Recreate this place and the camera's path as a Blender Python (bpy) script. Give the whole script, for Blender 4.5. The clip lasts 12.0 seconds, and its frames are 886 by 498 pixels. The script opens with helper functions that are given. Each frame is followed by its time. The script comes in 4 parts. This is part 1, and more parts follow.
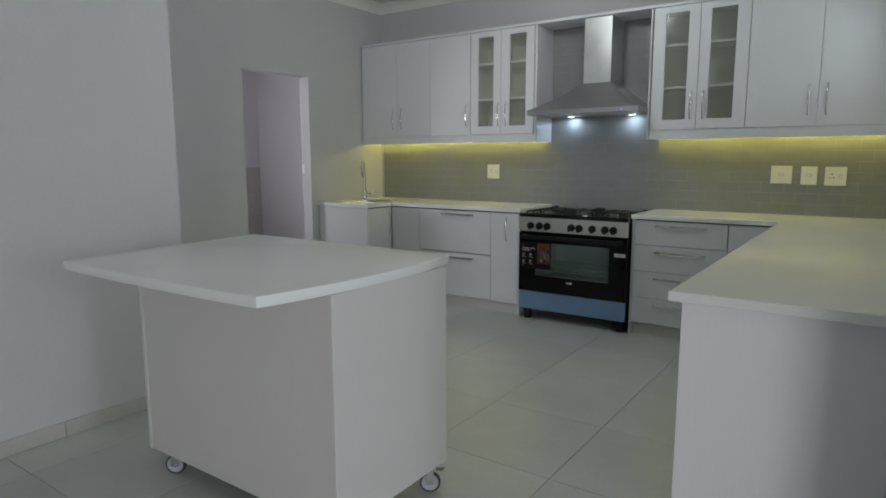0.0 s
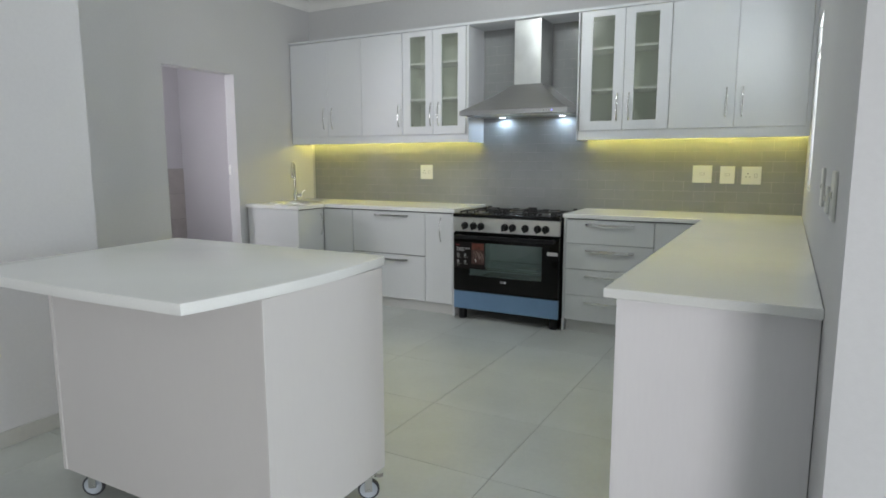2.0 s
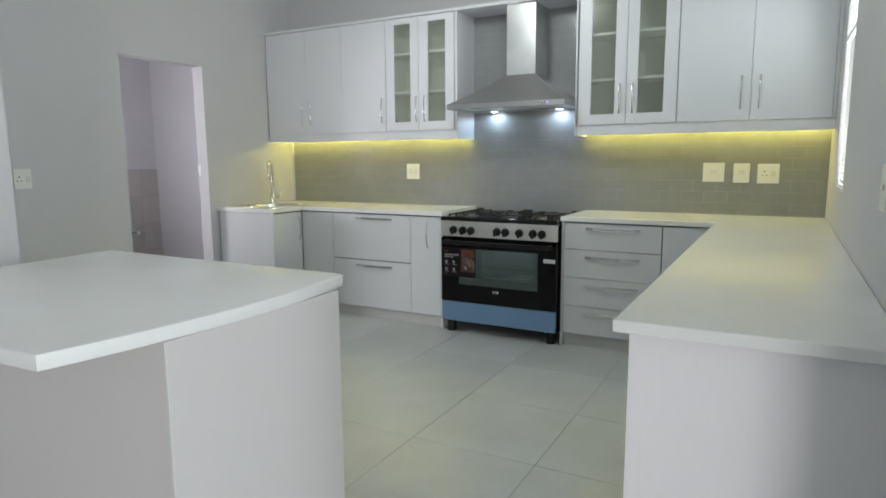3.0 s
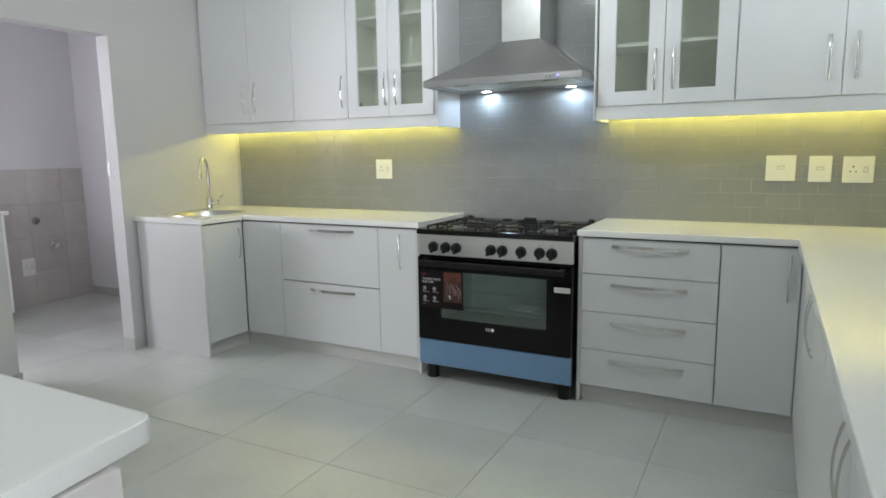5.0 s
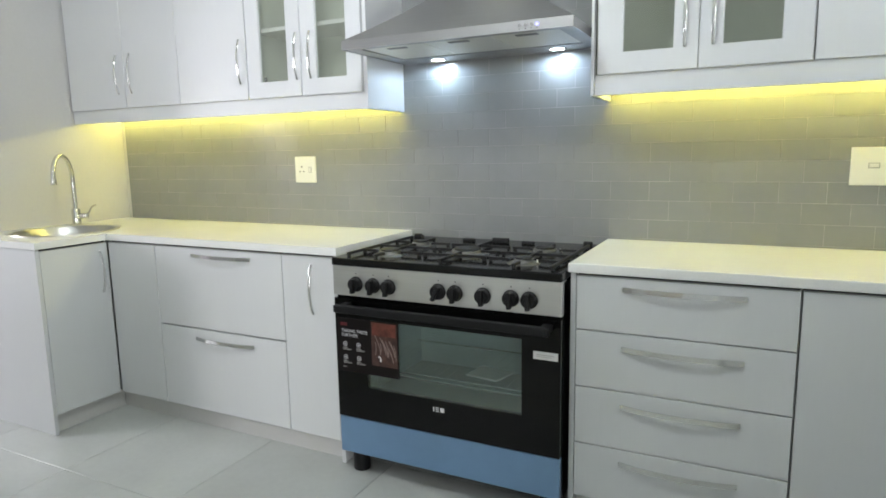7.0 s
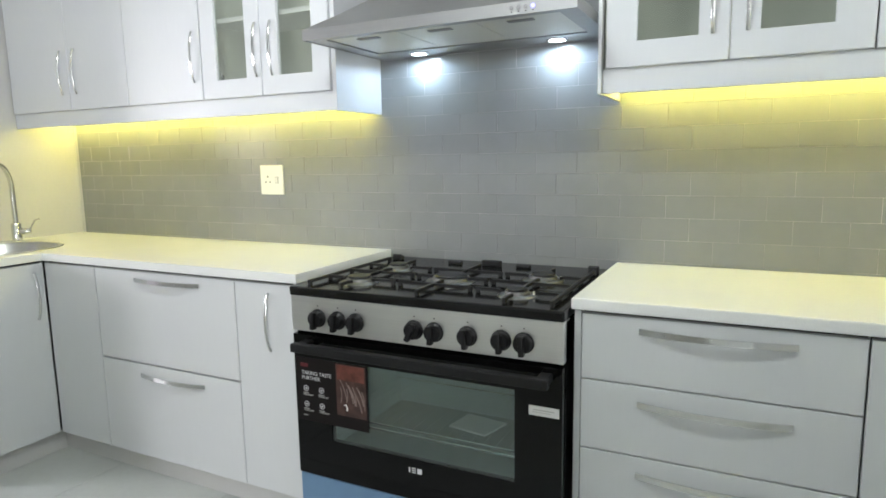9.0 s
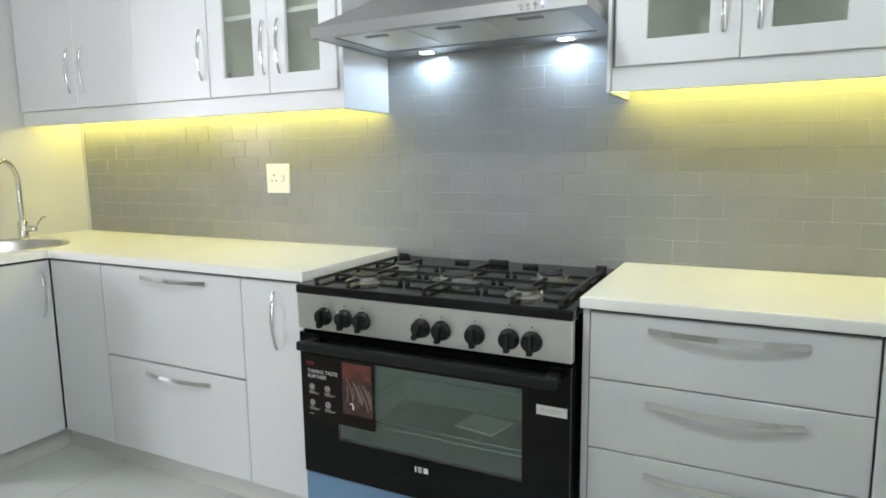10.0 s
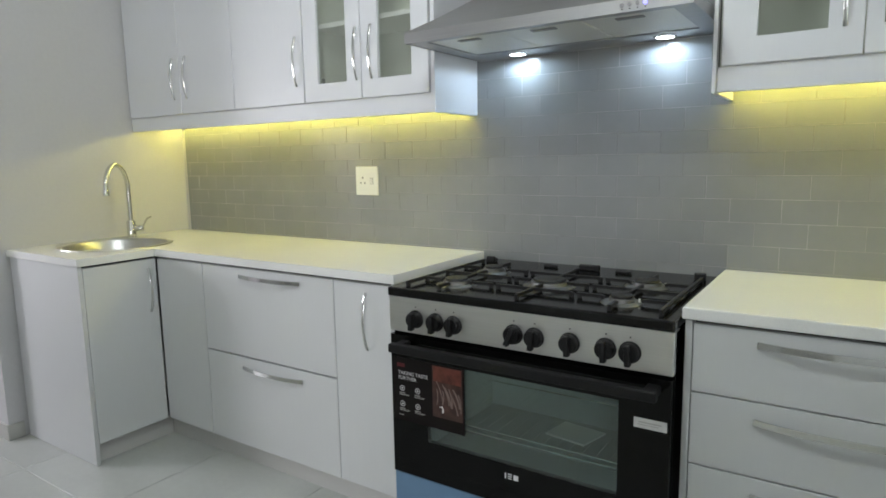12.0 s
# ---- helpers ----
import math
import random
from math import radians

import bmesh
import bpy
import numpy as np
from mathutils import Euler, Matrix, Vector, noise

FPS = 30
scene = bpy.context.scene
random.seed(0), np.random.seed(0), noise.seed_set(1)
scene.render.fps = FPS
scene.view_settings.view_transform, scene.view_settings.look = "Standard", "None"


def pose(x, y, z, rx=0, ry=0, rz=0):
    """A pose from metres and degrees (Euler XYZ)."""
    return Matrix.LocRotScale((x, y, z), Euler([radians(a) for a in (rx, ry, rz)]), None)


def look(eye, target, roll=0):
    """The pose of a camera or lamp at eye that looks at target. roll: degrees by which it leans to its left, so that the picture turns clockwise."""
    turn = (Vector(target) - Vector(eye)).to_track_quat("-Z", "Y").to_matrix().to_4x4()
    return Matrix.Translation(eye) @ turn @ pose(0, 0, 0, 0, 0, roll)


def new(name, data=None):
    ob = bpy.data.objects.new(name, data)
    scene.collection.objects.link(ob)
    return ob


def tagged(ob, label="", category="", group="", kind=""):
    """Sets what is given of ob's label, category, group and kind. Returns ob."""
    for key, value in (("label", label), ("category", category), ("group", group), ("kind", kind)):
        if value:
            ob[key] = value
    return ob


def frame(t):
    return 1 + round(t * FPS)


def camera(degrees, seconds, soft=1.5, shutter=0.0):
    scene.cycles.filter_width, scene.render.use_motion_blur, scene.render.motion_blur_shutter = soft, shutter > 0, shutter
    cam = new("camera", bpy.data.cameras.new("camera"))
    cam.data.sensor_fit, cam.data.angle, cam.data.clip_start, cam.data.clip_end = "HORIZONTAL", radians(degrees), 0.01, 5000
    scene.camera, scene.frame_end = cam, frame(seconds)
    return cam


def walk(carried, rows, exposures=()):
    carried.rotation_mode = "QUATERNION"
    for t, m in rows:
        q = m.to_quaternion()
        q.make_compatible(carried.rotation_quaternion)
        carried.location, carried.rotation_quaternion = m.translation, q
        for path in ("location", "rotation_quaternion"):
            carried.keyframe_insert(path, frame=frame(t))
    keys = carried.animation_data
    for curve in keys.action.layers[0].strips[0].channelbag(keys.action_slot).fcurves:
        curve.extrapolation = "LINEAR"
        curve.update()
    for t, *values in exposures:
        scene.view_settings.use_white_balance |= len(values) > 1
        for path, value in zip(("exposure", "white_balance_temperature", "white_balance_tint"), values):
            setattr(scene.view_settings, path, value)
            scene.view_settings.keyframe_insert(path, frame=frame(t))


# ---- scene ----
cam = camera(70.8, 12.0, soft=1.7)
PATH = [
    (0, (2.385, -5.141, 1.308), (1.252, -3.518, 1.02), -0.1),
    (0.5, (2.391, -5.138, 1.309), (1.325, -3.47, 1.023), -0.2),
    (1, (2.395, -5.14, 1.314), (1.39, -3.435, 1.028), -0.2),
    (1.5, (2.384, -5.142, 1.311), (1.415, -3.416, 1.026), -0.2),
    (2, (2.354, -5.113, 1.299), (1.403, -3.377, 1.015), -0.1),
    (2.5, (2.283, -4.943, 1.276), (1.339, -3.203, 0.993), -0.3),
    (3, (2.218, -4.687, 1.292), (1.272, -2.948, 1.005), -0.4),
    (3.2, (2.185, -4.596, 1.284), (1.234, -2.861, 0.992), -0.5),
    (5, (1.75, -3.662, 1.283), (0.832, -1.912, 0.981), -0.8),
    (5.5, (1.62, -3.395, 1.275), (0.705, -1.642, 0.976), -0.8),
    (6, (1.533, -3.126, 1.27), (0.637, -1.364, 0.967), -0.9),
    (6.5, (1.498, -2.804, 1.266), (0.613, -1.036, 0.963), -0.9),
    (7, (1.432, -2.562, 1.256), (0.549, -0.793, 0.951), -1.0),
    (7.5, (1.357, -2.341, 1.269), (0.482, -0.568, 0.967), -1.0),
    (9.5, (1.316, -2.191, 1.259), (0.432, -0.419, 0.977), -0.9),
    (10, (1.306, -2.193, 1.253), (0.416, -0.424, 0.973), -0.7),
    (10.5, (1.291, -2.193, 1.253), (0.38, -0.435, 0.97), -0.8),
    (11, (1.273, -2.2, 1.257), (0.324, -0.462, 0.976), -0.8),
    (11.5, (1.259, -2.204, 1.263), (0.251, -0.5, 0.982), -0.9),
    (12, (1.25, -2.213, 1.274), (0.159, -0.561, 0.99), -1.0),
]
EXPOSURES = [(0.0, -0.62), (0.5, -0.41), (1.0, -0.22), (1.5, -0.07), (3.0, 0.13), (5.0, 0.33), (7.5, 0.65), (10.0, 0.7), (11.0, 0.52), (12.0, 0.21)]
walk(cam, [(t, look(eye, target, roll)) for t, eye, target, roll in PATH], EXPOSURES)

# ---- world and daylight ----
world = bpy.data.worlds.new("sky")
scene.world = world
world.use_nodes = True
sky = world.node_tree.nodes.new("ShaderNodeTexSky")
sky.sky_type, sky.sun_disc, sky.sun_elevation, sky.sun_rotation = "NISHITA", False, radians(40), radians(120)
world.node_tree.links.new(sky.outputs[0], world.node_tree.nodes["Background"].inputs[0])
world.node_tree.nodes["Background"].inputs[1].default_value = 0.1


def area_light(name, at, to, w, h, watts, colour):
    d = bpy.data.lights.new(name, "AREA")
    d.shape, d.size, d.size_y, d.energy, d.color = "RECTANGLE", w, h, watts, colour
    ob = new(name, d)
    ob.matrix_world = look(at, to)
    return ob


# daylight of the kitchen and utility windows and of an assumed terrace door and dining window
# unseen terrace door, placed to suit the shadow edge on the end panel
area_light("terrace_daylight", (5.3, -9.7, 1.15), (5.3, 0, 1.15), 2.0, 2.1, 172, (0.98, 0.97, 1.0))
# unseen dining window, added to brighten the island's side
area_light("dining_fill", (6.6, -4.75, 1.5), (0, -4.75, 1.5), 1.3, 1.3, 84, (0.82, 0.92, 1.0))
area_light("kitchen_daylight", (2.66, -0.91, 1.6), (0, -0.91, 1.6), 0.5, 0.92, 24, (0.9, 0.95, 1.0))
area_light("utility_daylight", (-4.2, -2.6, 1.65), (0, -2.2, 1.5), 0.8, 0.8, 58, (0.95, 0.93, 1.0))
# the round ceiling light of the kitchen
LAMPS = [(0.42, -1.84, 37, (0.91, 0.98, 1.0))]
for x, y, watts, colour in LAMPS:
    d = bpy.data.lights.new("ceiling_lamp", "POINT")
    d.shadow_soft_size, d.energy, d.color = 0.11, watts, colour
    new("ceiling_lamp", d).location = (x, y, 2.67)


def spot(name, at, to, watts, colour, angle):
    d = bpy.data.lights.new(name, "SPOT")
    d.energy, d.color, d.spot_size, d.spot_blend, d.shadow_soft_size = watts, colour, radians(angle), 0.25, 0.018
    ob = new(name, d)
    ob.matrix_world = look(at, to)


for lx in (0.18, 0.708):
    spot("hood_spot", (lx, -0.062, 1.643), (lx, -0.05, 0.9), 2.3, (0.58, 0.78, 1.0), 176)

# ---- materials ----


def material(name, colour, rough=0.5, metal=0.0, grain=0.0, scale=30.0, bump=0.0, bump_scale=200.0, stain=0.0, stain_scale=1.5, stretch=(1, 1, 1), rough_var=0.0, emit=None, spec=0.5, trans=0.0, ior=1.45, coat=0.0, piece=0.0):
    m = bpy.data.materials.new(name)
    m.use_nodes = True
    n, l = m.node_tree.nodes, m.node_tree.links
    b = n["Principled BSDF"]
    b.inputs["Base Color"].default_value = (*colour, 1)
    b.inputs["Roughness"].default_value, b.inputs["Metallic"].default_value = rough, metal
    b.inputs["Specular IOR Level"].default_value, b.inputs["IOR"].default_value = spec, ior
    b.inputs["Transmission Weight"].default_value, b.inputs["Coat Weight"].default_value = trans, coat
    if emit:
        b.inputs["Emission Color"].default_value, b.inputs["Emission Strength"].default_value = (*emit[0], 1), emit[1]
    geo = n.new("ShaderNodeNewGeometry")
    mapping = n.new("ShaderNodeMapping")
    mapping.inputs["Scale"].default_value = stretch
    l.new(geo.outputs["Position"], mapping.inputs["Vector"])

    def noisy(sc, detail=4):
        t = n.new("ShaderNodeTexNoise")
        t.inputs["Scale"].default_value, t.inputs["Detail"].default_value = sc, detail
        l.new(mapping.outputs[0], t.inputs["Vector"])
        return t.outputs["Fac"]

    value = None

    def varied(fac, amount, value):
        r = n.new("ShaderNodeMapRange")
        r.inputs["From Min"].default_value, r.inputs["From Max"].default_value = 0.25, 0.75
        r.inputs["To Min"].default_value, r.inputs["To Max"].default_value = 1 - amount, 1 + amount
        l.new(fac, r.inputs["Value"])
        if value is None:
            return r.outputs[0]
        p = n.new("ShaderNodeMath")
        p.operation = "MULTIPLY"
        l.new(value, p.inputs[0]), l.new(r.outputs[0], p.inputs[1])
        return p.outputs[0]

    if grain:
        value = varied(noisy(scale), grain, value)
    if stain:
        value = varied(noisy(stain_scale, 5), stain, value)
    if piece:
        info = n.new("ShaderNodeObjectInfo")
        value = varied(info.outputs["Random"], piece, value)
    if value is not None:
        mix = n.new("ShaderNodeVectorMath")
        mix.operation = "SCALE"
        mix.inputs[0].default_value = colour
        l.new(value, mix.inputs["Scale"])
        l.new(mix.outputs[0], b.inputs["Base Color"])
    if rough_var:
        r = n.new("ShaderNodeMapRange")
        r.inputs["To Min"].default_value, r.inputs["To Max"].default_value = max(0.02, rough - rough_var), rough + rough_var
        l.new(noisy(3.0, 6), r.inputs["Value"])
        l.new(r.outputs[0], b.inputs["Roughness"])
    if bump:
        k = n.new("ShaderNodeBump")
        k.inputs["Strength"].default_value, k.inputs["Distance"].default_value = bump, 0.002
        l.new(noisy(bump_scale, 3), k.inputs["Height"])
        l.new(k.outputs[0], b.inputs["Normal"])
    return m


def thin_glass(name, tint, ior, rough=0.02, haze=0.0):
    """A thin pane: clear or lightly etched, with the gloss that its Fresnel gives."""
    m = bpy.data.materials.new(name)
    m.use_nodes = True
    n, l = m.node_tree.nodes, m.node_tree.links
    n.remove(n["Principled BSDF"])
    clear, gloss, mix, fres = n.new("ShaderNodeBsdfTransparent"), n.new("ShaderNodeBsdfGlossy"), n.new("ShaderNodeMixShader"), n.new("ShaderNodeLayerWeight")
    clear.inputs["Color"].default_value = (*tint, 1)
    gloss.inputs["Roughness"].default_value = rough
    fres.inputs["Blend"].default_value = 0.2
    head_on = n.new("ShaderNodeMapRange")
    head_on.inputs["To Min"].default_value, head_on.inputs["To Max"].default_value = ((ior - 1) / (ior + 1)) ** 2, 0.7
    l.new(fres.outputs["Facing"], head_on.inputs["Value"])
    etched, body = n.new("ShaderNodeBsdfDiffuse"), n.new("ShaderNodeMixShader")
    etched.inputs["Color"].default_value, body.inputs[0].default_value = (0.68, 0.72, 0.62, 1), haze
    l.new(clear.outputs[0], body.inputs[1]), l.new(etched.outputs[0], body.inputs[2])
    l.new(head_on.outputs[0], mix.inputs[0]), l.new(body.outputs[0], mix.inputs[1]), l.new(gloss.outputs[0], mix.inputs[2])
    l.new(mix.outputs[0], n["Material Output"].inputs["Surface"])
    return m


WALL = material("wall_paint", (0.55, 0.55, 0.555), 0.75, grain=0.02, scale=60, bump=0.15, bump_scale=160, stain=0.03, stain_scale=1.2)
# white paint with the lilac cast of the utility daylight mixed in
UTILITY_WALL = material("utility_paint_lilac_lit", (0.66, 0.65, 0.67), 0.75, grain=0.02, scale=60, bump=0.15, bump_scale=160, stain=0.03)
CEILING = material("ceiling_paint", (0.7, 0.7, 0.68), 0.85, stain=0.02, bump=0.1)
TRIM = material("white_trim_paint", (0.8, 0.8, 0.78), 0.5, stain=0.02)
FLOOR = material("porcelain_floor_tile", (0.485, 0.505, 0.48), 0.32, grain=0.03, scale=40, stain=0.1, stain_scale=2.2, rough_var=0.015, bump=0.04, bump_scale=25, piece=0.035)
FLOOR_GROUT = material("floor_grout", (0.28, 0.29, 0.275), 0.9, grain=0.1, scale=150)
SKIRTING = material("skirting_tile", (0.45, 0.45, 0.42), 0.35, stain=0.06, grain=0.03, piece=0.04)
CABINET = material("white_melamine", (0.82, 0.805, 0.82), 0.38, grain=0.012, scale=90, stain=0.015, stretch=(1, 1, 0.12), bump=0.03, bump_scale=250)
GLOSS = material("white_wrapped_door", (0.71, 0.725, 0.75), 0.4, grain=0.01, scale=90, stain=0.015, stretch=(1, 1, 0.15), bump=0.02, bump_scale=200)
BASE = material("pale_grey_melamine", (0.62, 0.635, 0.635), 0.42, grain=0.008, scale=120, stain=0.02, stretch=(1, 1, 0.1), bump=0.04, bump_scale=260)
PLINTH = material("plinth_board", (0.55, 0.55, 0.53), 0.5, grain=0.02, stain=0.03, stretch=(0.3, 0.3, 1))
ISLAND = material("island_melamine", (0.62, 0.6, 0.585), 0.45, grain=0.008, scale=100, stain=0.02, stretch=(1, 1, 0.15), bump=0.04, bump_scale=240)
# near-black colour for the shade in the joints between fronts
GAP_SHADE = material("painted_gap_shade", (0.03, 0.03, 0.03), 0.9)
QUARTZ = material("white_quartz", (0.78, 0.79, 0.77), 0.23, grain=0.03, scale=260, stain=0.015, stain_scale=3, rough_var=0.02)
TILE = material("grey_glazed_tile", (0.252, 0.259, 0.262), 0.13, grain=0.02, scale=20, stain=0.05, stain_scale=4, bump=0.06, bump_scale=14, piece=0.02, rough_var=0.05, spec=0.5)
# pale grout; its strong patchiness paints glints that catch only some tile edges
GROUT = material("pale_grout_with_glints", (0.345, 0.345, 0.335), 0.9, grain=0.1, scale=120, stain=0.4, stain_scale=5)
UTILITY_TILE = material("beige_wall_tile", (0.5, 0.47, 0.45), 0.3, stain=0.08, stain_scale=6, grain=0.03, piece=0.05)
STEEL = material("brushed_steel", (0.72, 0.72, 0.7), 0.34, 1.0, grain=0.05, scale=60, stretch=(0.06, 1, 8), stain=0.03, rough_var=0.06)
HOOD_STEEL = material("hood_steel", (0.44, 0.44, 0.44), 0.42, 1.0, grain=0.05, scale=60, stretch=(0.06, 1, 8), stain=0.03, rough_var=0.05)
FILTER = material("filter_mesh", (0.74, 0.73, 0.69), 0.45, 0.7, grain=0.2, scale=300, bump=0.5, bump_scale=420)
CHROME = material("polished_chrome", (0.7, 0.7, 0.68), 0.1, 1.0, stain=0.03)
# lighter than the hood's steel and blotched, painting in its bright uneven reflection
CHIMNEY = material("chimney_steel_reflecting", (0.72, 0.73, 0.72), 0.3, 1.0, grain=0.015, scale=60, stain=0.12, stain_scale=5, rough_var=0.08)
SATIN = material("satin_nickel", (0.74, 0.74, 0.73), 0.12, 1.0, grain=0.05, scale=80, stretch=(1, 1, 6))
SINK = material("sink_steel", (0.55, 0.55, 0.52), 0.34, 1.0, grain=0.05, scale=120, rough_var=0.04)
BLACK = material("black_enamel", (0.005, 0.005, 0.005), 0.13, spec=0.4, stain=0.1, grain=0.05)
IRON = material("cast_iron", (0.01, 0.01, 0.01), 0.5, bump=0.3, bump_scale=300, grain=0.15)
PLASTIC = material("black_plastic", (0.006, 0.006, 0.0065), 0.42, spec=0.35, grain=0.08, scale=80)
BLACK_GLASS = material("black_door_glass", (0.003, 0.003, 0.003), 0.06, spec=0.25, stain=0.1)
FILM = material("blue_protective_film", (0.16, 0.27, 0.42), 0.3, 0.35, stain=0.05, stain_scale=5, bump=0.1, bump_scale=30, grain=0.02)
OVEN = material("oven_enamel", (0.5, 0.57, 0.56), 0.4, stain=0.05)
OVEN_FLOOR = material("oven_floor_enamel", (0.26, 0.3, 0.29), 0.5, stain=0.1)
ALU = material("burner_aluminium", (0.2, 0.2, 0.195), 0.45, 0.9, grain=0.06)
PLATE = material("white_switch_plastic", (0.75, 0.75, 0.7), 0.35)
PLATE_GREY = material("switch_grey", (0.45, 0.45, 0.42), 0.4)
HOLE = material("socket_hole", (0.03, 0.03, 0.03), 0.8)
PAPER = material("white_label_paper", (0.75, 0.75, 0.73), 0.6, grain=0.03)
STICKER = material("dark_sticker", (0.008, 0.006, 0.006), 0.35, spec=0.2, stain=0.1)
PRINT = material("white_print", (0.7, 0.7, 0.7), 0.5)
RED = material("red_print", (0.1, 0.008, 0.01), 0.4)
PHOTO = material("photo_brown", (0.05, 0.024, 0.02), 0.3, grain=0.6, scale=35, stain=0.4, stain_scale=12)
PHOTO_RED = material("photo_red", (0.14, 0.04, 0.028), 0.3, grain=0.5, scale=40)
PHOTO_PALE = material("photo_pale", (0.2, 0.15, 0.13), 0.3, grain=0.3, scale=90)
RUBBER = material("castor_rubber", (0.05, 0.05, 0.055), 0.6)
CASTOR = material("castor_grey_plastic", (0.42, 0.46, 0.5), 0.45, stain=0.05)
BLIND = material("blind_slat", (0.8, 0.8, 0.78), 0.5)
PIPE = material("grey_plastic", (0.25, 0.25, 0.25), 0.5)
GLASS = thin_glass("cabinet_glass", (0.93, 0.96, 0.92), 1.6, 0.1, 0.1)
CLEAR = thin_glass("window_glass", (0.95, 0.97, 0.95), 1.5)
OVEN_GLASS = thin_glass("oven_window_glass", (0.68, 0.79, 0.77), 1.75, 0.04)
FROST = material("cabinet_interior", (0.6, 0.62, 0.55), 0.5, stain=0.02)
DIFFUSER = material("lit_opal_glass", (0.9, 0.88, 0.8), 0.4, emit=((1.0, 0.96, 0.87), 3.0))
LED = material("yellow_led_strip", (0.9, 0.85, 0.3), 0.5, emit=((1.0, 0.88, 0.2), 45.0))
LENS = material("hood_lamp_lens", (0.9, 0.95, 1.0), 0.3, emit=((0.85, 0.93, 1.0), 14.0))
BLUE = material("blue_indicator", (0.3, 0.3, 0.9), 0.3, emit=((0.3, 0.3, 1.0), 1.5))

# ---- mesh helpers ----


def bx(x0, x1, y0, y1, z0, z1, bevel=0.0, segments=1, bm=None):
    """A box, its edges rounded by bevel, added to bm."""
    b = bmesh.new()
    bmesh.ops.create_cube(b, size=1)
    for v in b.verts:
        v.co = ((x0 + x1) / 2 + v.co.x * abs(x1 - x0), (y0 + y1) / 2 + v.co.y * abs(y1 - y0), (z0 + z1) / 2 + v.co.z * abs(z1 - z0))
    if bevel:
        bmesh.ops.bevel(b, geom=b.edges[:], offset=bevel, segments=segments, affect="EDGES", profile=0.5)
    return joined(bm, b)


def joined(bm, b):
    if bm is None:
        return b
    t = bpy.data.meshes.new("t")
    b.to_mesh(t)
    b.free()
    bm.from_mesh(t)
    bpy.data.meshes.remove(t)
    return bm


def cyl(at, axis, r0, length, r1=None, n=24, bm=None, bevel=0.0):
    """A cylinder or cone from at along axis."""
    b = bmesh.new()
    bmesh.ops.create_cone(b, cap_ends=True, segments=n, radius1=r0, radius2=r0 if r1 is None else r1, depth=length)
    if bevel:
        rims = [e for e in b.edges if abs(e.verts[0].co.z - e.verts[1].co.z) < 1e-6]
        bmesh.ops.bevel(b, geom=rims, offset=bevel, segments=2, affect="EDGES", profile=0.5)
    a = Vector(axis).normalized()
    b.transform(Matrix.Translation(Vector(at) + a * length / 2) @ a.to_track_quat("Z", "Y").to_matrix().to_4x4())
    return joined(bm, b)


def lathe(at, profile, n=32, axis=(0, 0, 1), bm=None):
    """A turned shape from (radius, height) pairs."""
    b = bmesh.new()
    rings = []
    for r, h in profile:
        if r < 1e-6:
            rings.append([b.verts.new((0, 0, h))])
        else:
            rings.append([b.verts.new((r * math.cos(2 * math.pi * i / n), r * math.sin(2 * math.pi * i / n), h)) for i in range(n)])
    for p, q in zip(rings, rings[1:]):
        for i in range(n):
            j = (i + 1) % n
            if len(p) == 1 and len(q) > 1:
                b.faces.new((p[0], q[i], q[j]))
            elif len(q) == 1 and len(p) > 1:
                b.faces.new((p[i], p[j], q[0]))
            elif len(p) > 1:
                b.faces.new((p[i], p[j], q[j], q[i]))
    bmesh.ops.recalc_face_normals(b, faces=b.faces[:])
    a = Vector(axis).normalized()
    b.transform(Matrix.Translation(at) @ a.to_track_quat("Z", "Y").to_matrix().to_4x4())
    return joined(bm, b)


def sweep(points, half_a, half_b, side, n=0, bm=None):
    """A bar along points: a flat section (half_a along side, half_b across) or, with n, a round one of radius half_a, or oval with half_b."""
    b = bmesh.new()
    pts = [Vector(p) for p in points]
    side = Vector(side).normalized()
    rings = []
    for i, p in enumerate(pts):
        d = (pts[min(i + 1, len(pts) - 1)] - pts[max(i - 1, 0)]).normalized()
        if n:
            s = (side - d * side.dot(d)).normalized()
            u = d.cross(s)
            rings.append([b.verts.new(p + half_a * math.cos(2 * math.pi * k / n) * s + (half_b or half_a) * math.sin(2 * math.pi * k / n) * u) for k in range(n)])
        else:
            u = d.cross(side).normalized()
            rings.append([b.verts.new(p + half_a * sa * side + half_b * sb * u) for sa, sb in ((-1, -1), (1, -1), (1, 1), (-1, 1))])
    for p, q in zip(rings, rings[1:]):
        for k in range(len(p)):
            b.faces.new((p[k], p[(k + 1) % len(p)], q[(k + 1) % len(p)], q[k]))
    b.faces.new(rings[0])
    b.faces.new(rings[-1])
    bmesh.ops.recalc_face_normals(b, faces=b.faces[:])
    return joined(bm, b)


def slab(outline, z0, z1, bevel=0.0, bm=None):
    """A plate with the given outline, between two heights."""
    b = bmesh.new()
    f = b.faces.new([b.verts.new((x, y, z0)) for x, y in outline])
    up = bmesh.ops.extrude_face_region(b, geom=[f])
    for v in up["geom"]:
        if isinstance(v, bmesh.types.BMVert):
            v.co.z = z1
    bmesh.ops.recalc_face_normals(b, faces=b.faces[:])
    if bevel:
        bmesh.ops.bevel(b, geom=[e for e in b.edges if abs(e.verts[0].co.z - e.verts[1].co.z) < 1e-6], offset=bevel, segments=2, affect="EDGES", profile=0.5)
    return joined(bm, b)


